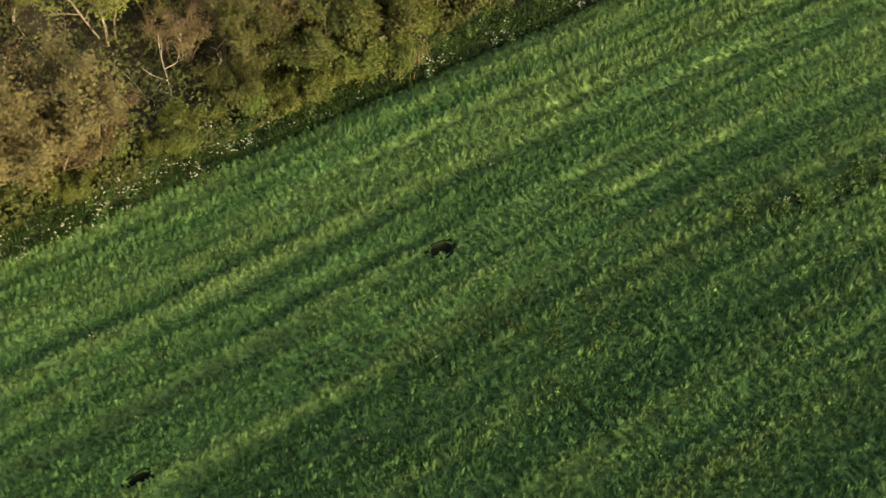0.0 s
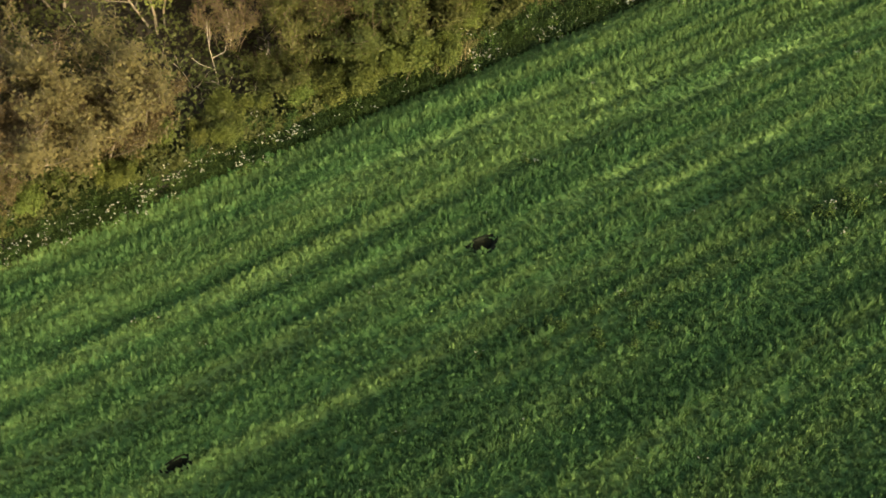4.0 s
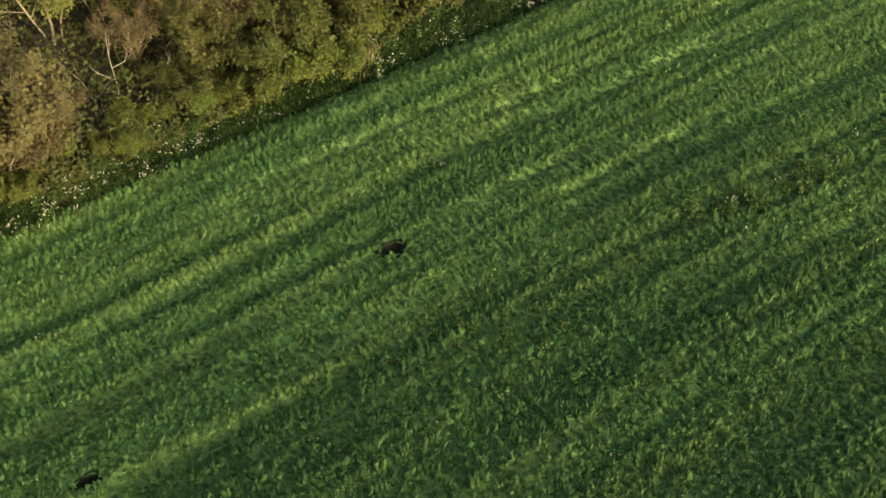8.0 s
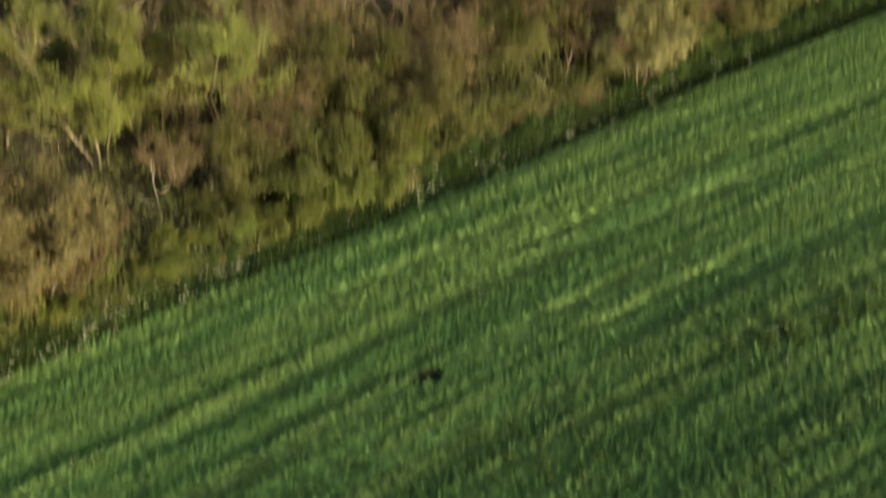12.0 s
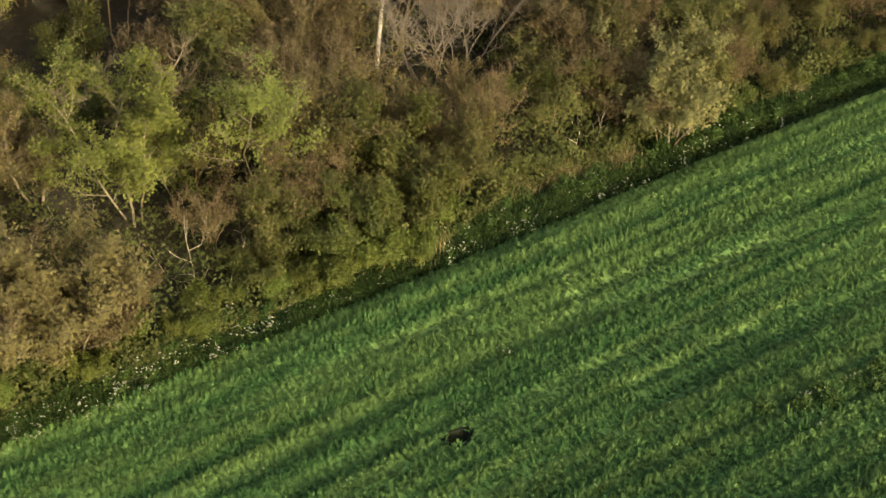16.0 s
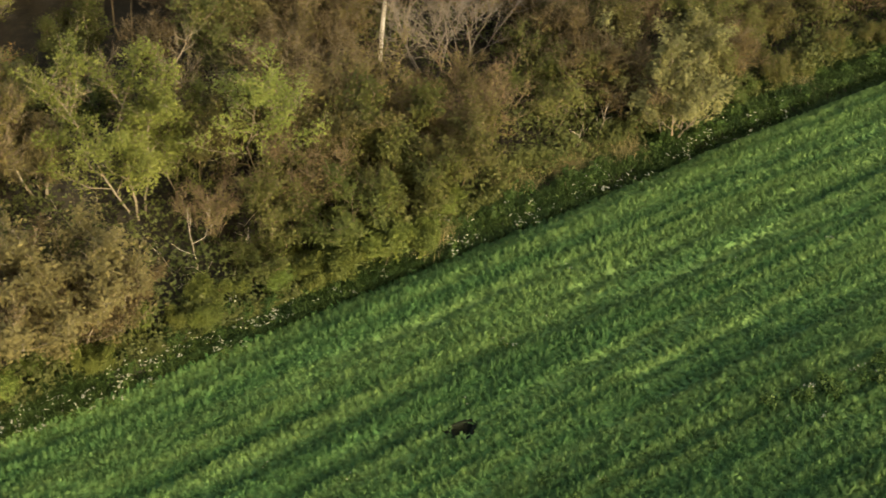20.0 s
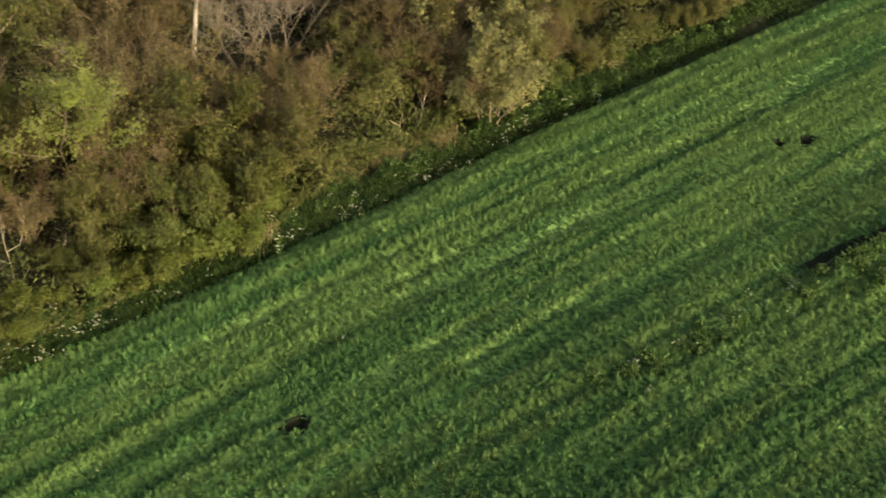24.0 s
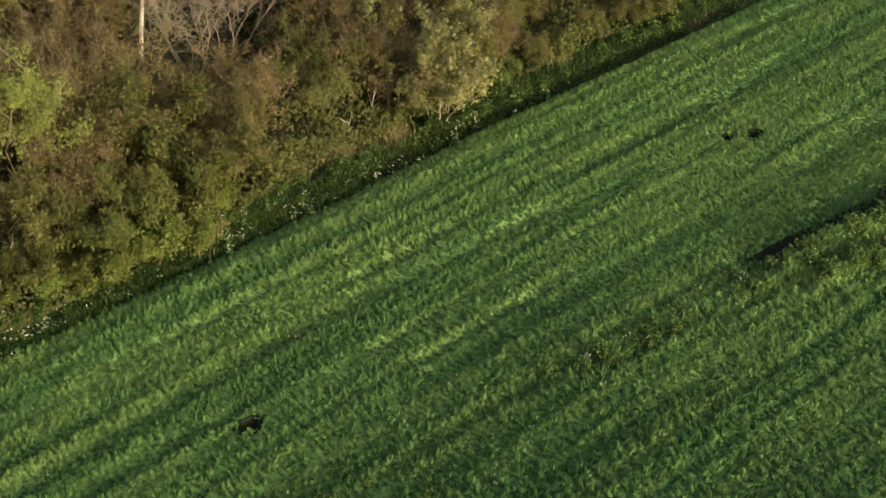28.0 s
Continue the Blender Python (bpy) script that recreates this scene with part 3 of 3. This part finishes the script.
def burrow(x, y, a, b, along=False):
    """A dug hollow of dark soil with a low, lumpy rim; along: a near-black strip for a ditch's shade, following the
    weedy bank.
    """
    rng = np.random.RandomState(int(abs(x) * 10) + 50)
    rings, sides = [0.0, 0.3, 0.55, 0.8, 1.0, 1.25], 72 if along else 22
    verts, quads = [], []
    u0, v0 = to_plan(x, y)
    for r in rings:
        for k in range(sides):
            w = 6.2832 * k / sides
            s = r * (1 + 0.12 * math.sin(3 * w + x))
            u, v = u0 + a * s * math.cos(w), v0 + b * s * math.sin(w)
            v += along * (float(weed_line(u)) - float(weed_line(u0)))
            px, py = to_world(u, v)
            lift = (SHADE_BED if along else BOWL)[r] + rng.uniform(-0.012, 0.012)
            verts.append((px - x, py - y, float(terrain(u, v)) + lift))
    for i in range(len(rings) - 1):
        for k in range(sides):
            quads.append((i * sides + k, i * sides + (k + 1) % sides, (i + 1) * sides + (k + 1) % sides, (i + 1) * sides + k))
    ob = new("burrow", mesh_np("burrow", np.array(verts), np.array(quads), None, SHADED_SOIL, True))
    ob.location = (x, y, 0.012)
    if along:
        ob.name = "ditch"
        return tagged(ob, "near-black strip standing in for the shade in a narrow ditch", "ditch")
    tagged(ob, "dark bare-soil digging in the grass", "burrow", "burrows in the field")


for hole in HOLES:
    burrow(*hole)
# the shade in the two ditches, laid in as near-black strips
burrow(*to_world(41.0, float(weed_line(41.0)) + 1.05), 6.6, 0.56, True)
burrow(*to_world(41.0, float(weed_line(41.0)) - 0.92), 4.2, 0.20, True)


# ---- the wood: model plants, set out below ----
def setting(thing, x, y, turn=0.0, size=1.0):
    u, v = to_plan(x, y)
    return pose(x, y, float(terrain(u, v)), 0, 0, turn) @ Matrix.Scale(size, 4)


MODELS = {}


def model(kind, count, builder):
    MODELS[kind] = [builder(k) for k in range(count)]


FAR = {"used": set(), "turn": 0}


def put(kind, x, y, turn, size, label="", group=""):
    """Sets out one plant: the model itself the first time, then copies."""
    options = MODELS[kind]
    idle = [o for o in options if o.name not in FAR["used"]]
    pick = idle[0] if idle else options[FAR["turn"] % len(options)]
    FAR["turn"] += 1
    m = setting(pick, x, y, turn, size)
    if pick.name not in FAR["used"]:
        FAR["used"].add(pick.name)
        ob = pick
        ob.matrix_world = m
    else:
        ob = copy_thing(pick, setting(pick, x, y, turn, 1.0))
        ob.scale = (size, size, size)
    return tagged(ob, label, "", group)


model("olive", 3, lambda k: plant("shrub", 100 + k, LEAF["olive"], BARK, 6, 3.6, 2.4, 0.035, leaves=30, size=0.085, shoots=2, label="olive-green leafy hedge shrub with many thin stems", kids=(7, 5)))
model("brown", 3, lambda k: plant("shrub", 110 + k, LEAF["brown"], BARK, 7, 3.8, 2.2, 0.03, leaves=17, size=0.075, shoots=5, label="brown twiggy hedge shrub just coming into leaf", kids=(7, 6), tilt=0.3))
model("russet", 2, lambda k: plant("shrub", 120 + k, LEAF["russet"], REDBARK, 5, 3.4, 2.0, 0.03, leaves=12, size=0.07, shoots=7, label="russet shrub with pale bare stems", kids=(7, 6), tilt=0.28))
model("green", 3, lambda k: plant("shrub", 130 + k, LEAF["green"], BARK, 6, 3.0, 2.6, 0.035, leaves=34, size=0.09, shoots=1, label="dense dark green bush at the wood's edge", kids=(7, 5), tilt=0.45, low=0.15))
model("bright", 2, lambda k: plant("tree", 140 + k, LEAF["bright"], GREYBARK, 3, 6.6, 1.8, 0.050, leaves=62 - 22 * k, size=0.080, puff=0.14, skip=0.06 + 0.2 * k, shoots=2, label="young tree in fresh light-green leaf with pale forked trunks", category="tree", stem="trunk", kids=(10, 7), reach=(0.44, 0.42), tilt=0.11, low=0.13, bend=0.17, split=True))
model("pale", 2, lambda k: plant("sallow", 152 + k, LEAF["pale"], GREYBARK, 7, 4.6, 3.0, 0.045, leaves=40, size=0.095, shoots=1, label="broad sallow bush with muted tan-olive leaves", category="shrub", kids=(9, 5), tilt=0.5, low=0.06, split=True))
model("willow", 1, lambda k: plant("willow", 150, LEAF["willow"], GREYBARK, 7, 4.6, 3.0, 0.045, leaves=34, size=0.11, label="rounded willow bush with pale yellow-grey leaves", category="shrub", kids=(8, 5), tilt=0.42, low=0.12, split=True))
model("bare", 1, lambda k: plant("bare_tree", 160 + k, None, ASHBARK, 5, 6.0, 2.5, 0.042, leaves=0, shoots=5, label="leafless grey tree with spreading branches", category="tree", stem="trunk", kids=(8, 8), tilt=0.35, low=0.3, split=True))
model("twig", 2, lambda k: plant("tree", 170 + k, LEAF["russet"], GREYBARK, 2, 5.5, 1.6, 0.07, leaves=7, size=0.07, shoots=7, label="slender tree with a pale trunk and russet twigs", category="tree", stem="trunk", kids=(10, 7), reach=(0.26, 0.5), tilt=0.15, low=0.25))
model("yellow", 1, lambda k: plant("tree", 180 + k, LEAF["yellow"], BARK, 2, 5.5, 1.8, 0.06, leaves=12, size=0.12, label="small tree with yellow leaves and dark stems", category="tree", stem="trunk", kids=(8, 5), reach=(0.3, 0.5), tilt=0.25, low=0.4))
model("lime", 2, lambda k: plant("bush", 200 + k, LEAF["fresh"], BARK, 6, 1.5, 1.4, 0.016, leaves=26, size=0.105, puff=0.12, label="low light-green bush at the hedge's foot", category="bush", kids=(6, 4), tilt=0.6, low=0.15))
model("birch", 1, lambda k: plant("birch", 190, LEAF["brown"], PALEBARK, 1, 11.0, 1.5, 0.105, leaves=8, size=0.08, label="tall birch with a white trunk", category="tree", stem="trunk", kids=(12, 6), reach=(0.22, 0.5), low=0.55, bend=0.03, split=True))

# kind, x, y, turn, size
NAMED = [
    ("bright", -10.2, 38.7, 20, 1.05), ("bright", -5.7, 39.9, 130, 0.98),
    ("twig", -13.6, 39.3, 0, 0.95), ("birch", -2.25, 47.74, 0, 1.0), ("bare", -0.19, 46.8, 40, 0.95), ("bare", 1.14, 47.88, 160, 0.85),
    ("willow", 8.86, 44.69, 0, 1.0), ("pale", -11.19, 32.6, 70, 1.05), ("pale", -13.31, 31.9, 170, 0.9), ("pale", -10.15, 32.98, 250, 0.65),
    ("yellow", -12.22, 48.71, 0, 0.95), ("bright", -17.03, 47.91, 210, 0.8), ("yellow", -15.54, 43.5, 90, 0.5),
    ("green", -2.95, 37.92, 0, 1.0), ("green", -0.79, 39.47, 60, 1.05), ("olive", -5.09, 37.37, 10, 0.9), ("green", -1.74, 41.62, 99, 1.3),
    ("olive", -3.87, 40.26, 200, 1.1), ("olive", 0.59, 41.08, 20, 0.9), ("green", -5.9, 35.96, 140, 0.6),
    ("russet", -7.66, 37.6, 0, 0.75), ("russet", -4.77, 38.55, 33, 1.05), ("russet", 1.56, 42.96, 50, 1.0), ("olive", 4.18, 44.71, 80, 1.0), ("brown", 6.03, 45.72, 12, 1.0),
    ("brown", -6.19, 44.67, 0, 0.95), ("brown", -4.17, 44.15, 70, 0.9), ("brown", -2.84, 44.93, 150, 0.7), ("brown", -0.57, 44.44, 222, 0.6),
    ("brown", 1.15, 45.12, 300, 0.62), ("olive", -7.97, 45.95, 30, 1.2), ("pale", -8.68, 47.98, 77, 0.9),
    ("lime", -1.88, 36.89, 0, 1.0), ("lime", -3.25, 36.03, 60, 0.8), ("lime", -0.59, 37.58, 100, 0.7), ("lime", -4.23, 35.44, 200, 0.6), ("lime", -10.24, 31.4, 20, 0.6), ("lime", -7.28, 33.47, 20, 0.6),
    ("green", -12.4, 43.4, 40, 0.85), ("green", -14.6, 43.0, 200, 0.8), ("brown", -10.6, 45.6, 99, 0.8), ("green", -13.6, 46.6, 300, 0.9),
    ("green", -11.6, 35.39, 40, 0.55), ("green", -13.63, 35.51, 99, 0.6),
]


def wood():
    rng = np.random.RandomState(77)
    taken = []
    for kind, x, y, turn, size in NAMED:
        put(kind, x, y, turn, size)
        taken.append((x, y))
    right = ["olive", "olive", "brown", "olive", "green", "olive", "russet", "olive", "brown", "olive"]
    front = ["olive", "green", "olive", "green", "brown", "olive", "green", "russet", "olive", "green"]
    back = ["brown", "olive", "brown", "russet", "brown", "twig", "brown", "olive", "russet", "brown"]
    placed = 0
    for _ in range(6000):
        v = EDGE + 1.7 + rng.rand() ** 1.3 * 30
        u = rng.uniform(-4, 64)
        x, y = to_world(u, v)
        if y > 64 or x < -0.42 * y - 4 or x > 0.62 * y + 3:
            continue
        if any(((x - a) / c) ** 2 + ((y - b) / d) ** 2 < 1 for a, b, c, d in GLADES):
            continue
        gap = 1.3 + 0.035 * (v - EDGE)
        if any((x - a) ** 2 + (y - b) ** 2 < gap ** 2 for a, b in taken):
            continue
        taken.append((x, y))
        size = rng.uniform(0.3, 0.5) if v < EDGE + 2.6 else rng.uniform(0.6, 1.0) if v < EDGE + 6 else rng.uniform(0.85, 1.25)
        kinds = right if u > 29 else front if v < EDGE + 6.5 else back
        put(kinds[rng.randint(len(kinds))], x, y, rng.uniform(0, 360), size, group="shrubs of the wood")
        placed += 1
        if placed > 175:
            break


wood()
put("bright", -8.9, 39.6, 250, 0.72)
for k in range(17):
    foot = to_world(3.5 + 1.15 * k, EDGE + 1.75 + 0.35 * math.sin(2.4 * k))
    put("lime", *foot, 77 * k, (0.7, 0.45, 0.6, 0.5)[k % 4], group="bushes at the wood's foot")
for k in range(8):
    foot = to_world(31.5 + 2.6 * k, EDGE + 2.3 + 0.5 * math.sin(1.7 * k))
    put("lime", *foot, 99 * k, 0.45 + 0.15 * math.sin(5 * k), group="bushes at the wood's foot")
put("pale", -13.7, 39.9, 30, 0.62)
put("pale", -6.9, 48.3, 110, 0.85)
put("pale", -4.7, 48.2, 200, 0.75)


def dead_branch(x, y, turn, length, seed, crook=0.35):
    """A pale dead bough, forked, leaning out of the hedge."""
    rng = np.random.RandomState(seed)
    forks, at, way = [], np.array([0.0, 0, 0]), np.array([0.25, 0, 1.0])
    pts = [at]
    for k in range(6):
        way = way + rng.normal(size=3) * crook
        way[2] = abs(way[2])
        at = at + way / np.linalg.norm(way) * length / 6
        pts.append(at)
    for k in (1, 2, 3, 4):
        w = rng.normal(size=3) * (1, 1, 0.4) + (0, 0, 0.5 + 1.5 * (crook < 0.2))
        mid = pts[k] + w / np.linalg.norm(w) * length * 0.2
        w2 = w + rng.normal(size=3) * 0.6
        forks.append([pts[k], mid, mid + w2 / np.linalg.norm(w2) * length * 0.15])
    ob = new("dead_branch")
    part("bough", mesh_np("bough", *pipe(pts, [0.022 * (1 - k / 8) for k in range(7)]), None, DEADWOOD, True), ob)
    for way_out in forks:
        part("fork", mesh_np("fork", *pipe(way_out, [0.014, 0.011, 0.006]), None, DEADWOOD, True), ob)
    x, y = on_sight(x, y)
    u0, v0 = to_plan(x, y)
    ob.matrix_world = pose(x, y, float(terrain(u0, v0)) - 0.1, 0, 0, turn)
    tagged(ob, "pale dead branch, forked and barkless, at the hedge's edge", "branch", "dead branches")


for spot in ((-8.16, 36.96, 10, 2.6, 21, 0.24), (-6.9, 36.9, 120, 1.8, 22, 0.3), (-8.74, 36.24, 20, 1.7, 1, 0.35), (-8.30, 36.70, 200, 2.0, 2, 0.35), (1.17, 43.32, 80, 1.3, 3, 0.35), (0.67, 42.47, 180, 1.0, 4, 0.35), (-0.66, 38.78, 40, 0.6, 5, 0.35), (5.14, 44.20, 0, 1.6, 6, 0.06), (6.04, 45.09, 0, 2.4, 9, 0.06), (5.68, 45.40, 90, 2.0, 10, 0.08), (-13.95, 40.37, 0, 1.5, 7, 0.30), (8.55, 45.97, 30, 1.8, 8, 0.25), (-8.05, 38.67, 0, 2.2, 11, 0.10), (-6.75, 38.98, 50, 1.4, 12, 0.25), (-1.96, 43.71, 50, 1.6, 13, 0.15)):
    dead_branch(*spot)


# ---- small plants ----
def umbel_plant(seed, height, heads):
    rng = np.random.RandomState(seed)
    thing = tagged(new("cow_parsley"), "white-flowering umbel weed with green stalks at the field's edge", "weed", "white-flowering weeds")
    for _ in range(heads):
        a, r, h = rng.uniform(0, 6.283), rng.uniform(0.03, 0.38), height * rng.uniform(0.6, 1.0)
        top = np.array([[r * math.cos(a), r * math.sin(a), h]])
        bend = top * (0.35, 0.35, 0.6)
        v, q = tubes(np.concatenate([top * 0, bend]), np.concatenate([bend, top]), np.array([0.008, 0.006]), np.array([0.006, 0.004]), 4)
        stalk = part("stalk", mesh_np("stalk", v, q, None, STALK), thing)
        c = top + rng.normal(size=(12, 3)) * (0.025, 0.025, 0.010)
        v, t = leaf_cloud(rng, c, rng.uniform(0.024, 0.040, 12), np.array([0, 0, 1.0]), 0.5)
        tagged(part("flower_head", mesh_np("flower_head", v, None, t, PETAL), stalk, "white flower head"), kind="stuff")
    n = 40
    c = np.stack([rng.normal(size=n) * 0.15, rng.normal(size=n) * 0.15, rng.uniform(0.03, height * 0.6, n)], 1)
    v, t = leaf_cloud(rng, c, rng.uniform(0.06, 0.14, n))
    tagged(part("leaves", mesh_np("leaves", v, None, t, STALK), thing), kind="stuff")
    return thing


def broad_weed(seed):
    """A dock-like weed: a few stalks and a dome of broad leaves."""
    rng = np.random.RandomState(seed)
    thing = tagged(new("broad_weed"), "broad-leaved dark green weed standing above the grass", "weed", "broad-leaved weeds")
    for _ in range(4):
        a, r = rng.uniform(0, 6.283), rng.uniform(0.03, 0.2)
        top = np.array([[r * math.cos(a), r * math.sin(a), rng.uniform(0.4, 0.7)]])
        v, q = tubes(top * 0, top, np.array([0.010]), np.array([0.005]), 4)
        part("stalk", mesh_np("stalk", v, q, None, STALK), thing)
    n = 110
    c = np.stack([rng.normal(size=n) * 0.17, rng.normal(size=n) * 0.17, rng.uniform(0.05, 0.6, n)], 1)
    v, t = leaf_cloud(rng, c, rng.uniform(0.10, 0.20, n), np.array([0, 0, 0.6]), 0.6)
    tagged(part("leaves", mesh_np("leaves", v, None, t, WEED), thing), kind="stuff")
    return thing


def straw_clump(seed):
    rng = np.random.RandomState(seed)
    n = 130
    x, y = rng.normal(size=n) * 0.42, rng.normal(size=n) * 0.42
    v, q, t = blades(rng, x, y, np.zeros(n) - 0.05, rng.uniform(0.4, 1.35, n), rng.uniform(0.012, 0.024, n), rng.uniform(0.3, 1.2, n))
    ob = new("dry_grass_clump", mesh_np("dry_grass_clump", v, q, t, DRY))
    return tagged(ob, "clump of dry straw-coloured grass at the hedge's foot", "dry grass", "dry grass clumps")


def scatter(models, spots):
    used = [0] * len(models)
    for k, (x, y, turn, size) in enumerate(spots):
        i = k % len(models)
        if not used[i]:
            used[i] = 1
            models[i].matrix_world = setting(models[i], x, y, turn, size)
        else:
            ob = copy_thing(models[i], setting(models[i], x, y, turn, 1.0))
            ob.scale = (size, size, size)


def small_plants():
    rng = np.random.RandomState(5)
    spots = []
    for _ in range(190):
        u = 1 + (36 if rng.rand() < 0.9 else 48) * rng.rand() ** 1.5
        x, y = to_world(u, EDGE + 0.3 + rng.normal() * 0.30 + 0.35 * rng.rand() * (u > 15))
        spots.append((x, y, rng.uniform(0, 360), rng.uniform(0.4, 0.85)))
    for x, y in ((2.28, 32.77), (13.36, 38.18), (4.29, 36.77), (-9.03, 25.94), (11.07, 29.34), (29.9, 53.3), (2.0, 32.9)):
        spots.append((*on_sight(x, y), rng.uniform(0, 360), 0.5))
    small = []
    for _ in range(80):
        x, y = to_world(rng.uniform(4, 52), rng.uniform(12, 30.5))
        small.append((x, y, rng.uniform(0, 360), rng.uniform(0.35, 0.6)))
    scatter([umbel_plant(30 + k, 0.55, 1 + k) for k in range(2)], small)
    for _ in range(20):
        u = rng.uniform(25, 40)
        x, y = to_world(u, float(weed_line(u)) + rng.normal() * 0.35)
        spots.append((x, y, rng.uniform(0, 360), rng.uniform(0.55, 0.85)))
    scatter([umbel_plant(k, 0.65 + 0.1 * (k % 2), 3 + k) for k in range(4)], spots)
    weeds = []
    for _ in range(46):
        u = rng.uniform(34.5, 43)
        off = rng.choice([0.0, -1.25]) + rng.normal() * 0.14
        weeds.append((*to_world(u, float(weed_line(u)) + off), rng.uniform(0, 360), rng.uniform(0.6, 1.05)))
    for _ in range(26):
        u = rng.uniform(24, 34.5)
        weeds.append((*to_world(u, float(weed_line(u)) + rng.normal() * 0.35), rng.uniform(0, 360), rng.uniform(0.5, 0.9)))
    for _ in range(14):
        weeds.append((3.4 + rng.normal() * 1.0, 26.0 + rng.normal() * 0.7, rng.uniform(0, 360), rng.uniform(0.35, 0.55)))
    for _ in range(90):
        u = rng.uniform(19, 50)
        weeds.append((*to_world(u, EDGE + 0.7 + abs(rng.normal()) * 0.7), rng.uniform(0, 360), rng.uniform(0.5, 0.95)))
    for _ in range(40):
        u = rng.uniform(3, 19)
        weeds.append((*to_world(u, EDGE + 0.6 + abs(rng.normal()) * 0.35), rng.uniform(0, 360), rng.uniform(0.4, 0.7)))
    scatter([broad_weed(60 + k) for k in range(3)], weeds)
    dry = []
    for cx, cy, n, s in ((2.95, 41.5, 5, 0.42), (4.3, 42.35, 6, 0.42), (5.5, 42.95, 4, 0.4), (6.8, 43.35, 4, 0.35), (14.1, 48.3, 3, 0.4), (-0.45, 37.75, 2, 0.25)):
        for _ in range(n):
            a, b = rng.normal() * s, rng.normal() * s * 0.35
            dry.append((cx + CU * a - SU * b, cy + SU * a + CU * b, rng.uniform(0, 360), rng.uniform(0.55, 0.9)))
    scatter([straw_clump(k) for k in range(3)], dry)


small_plants()
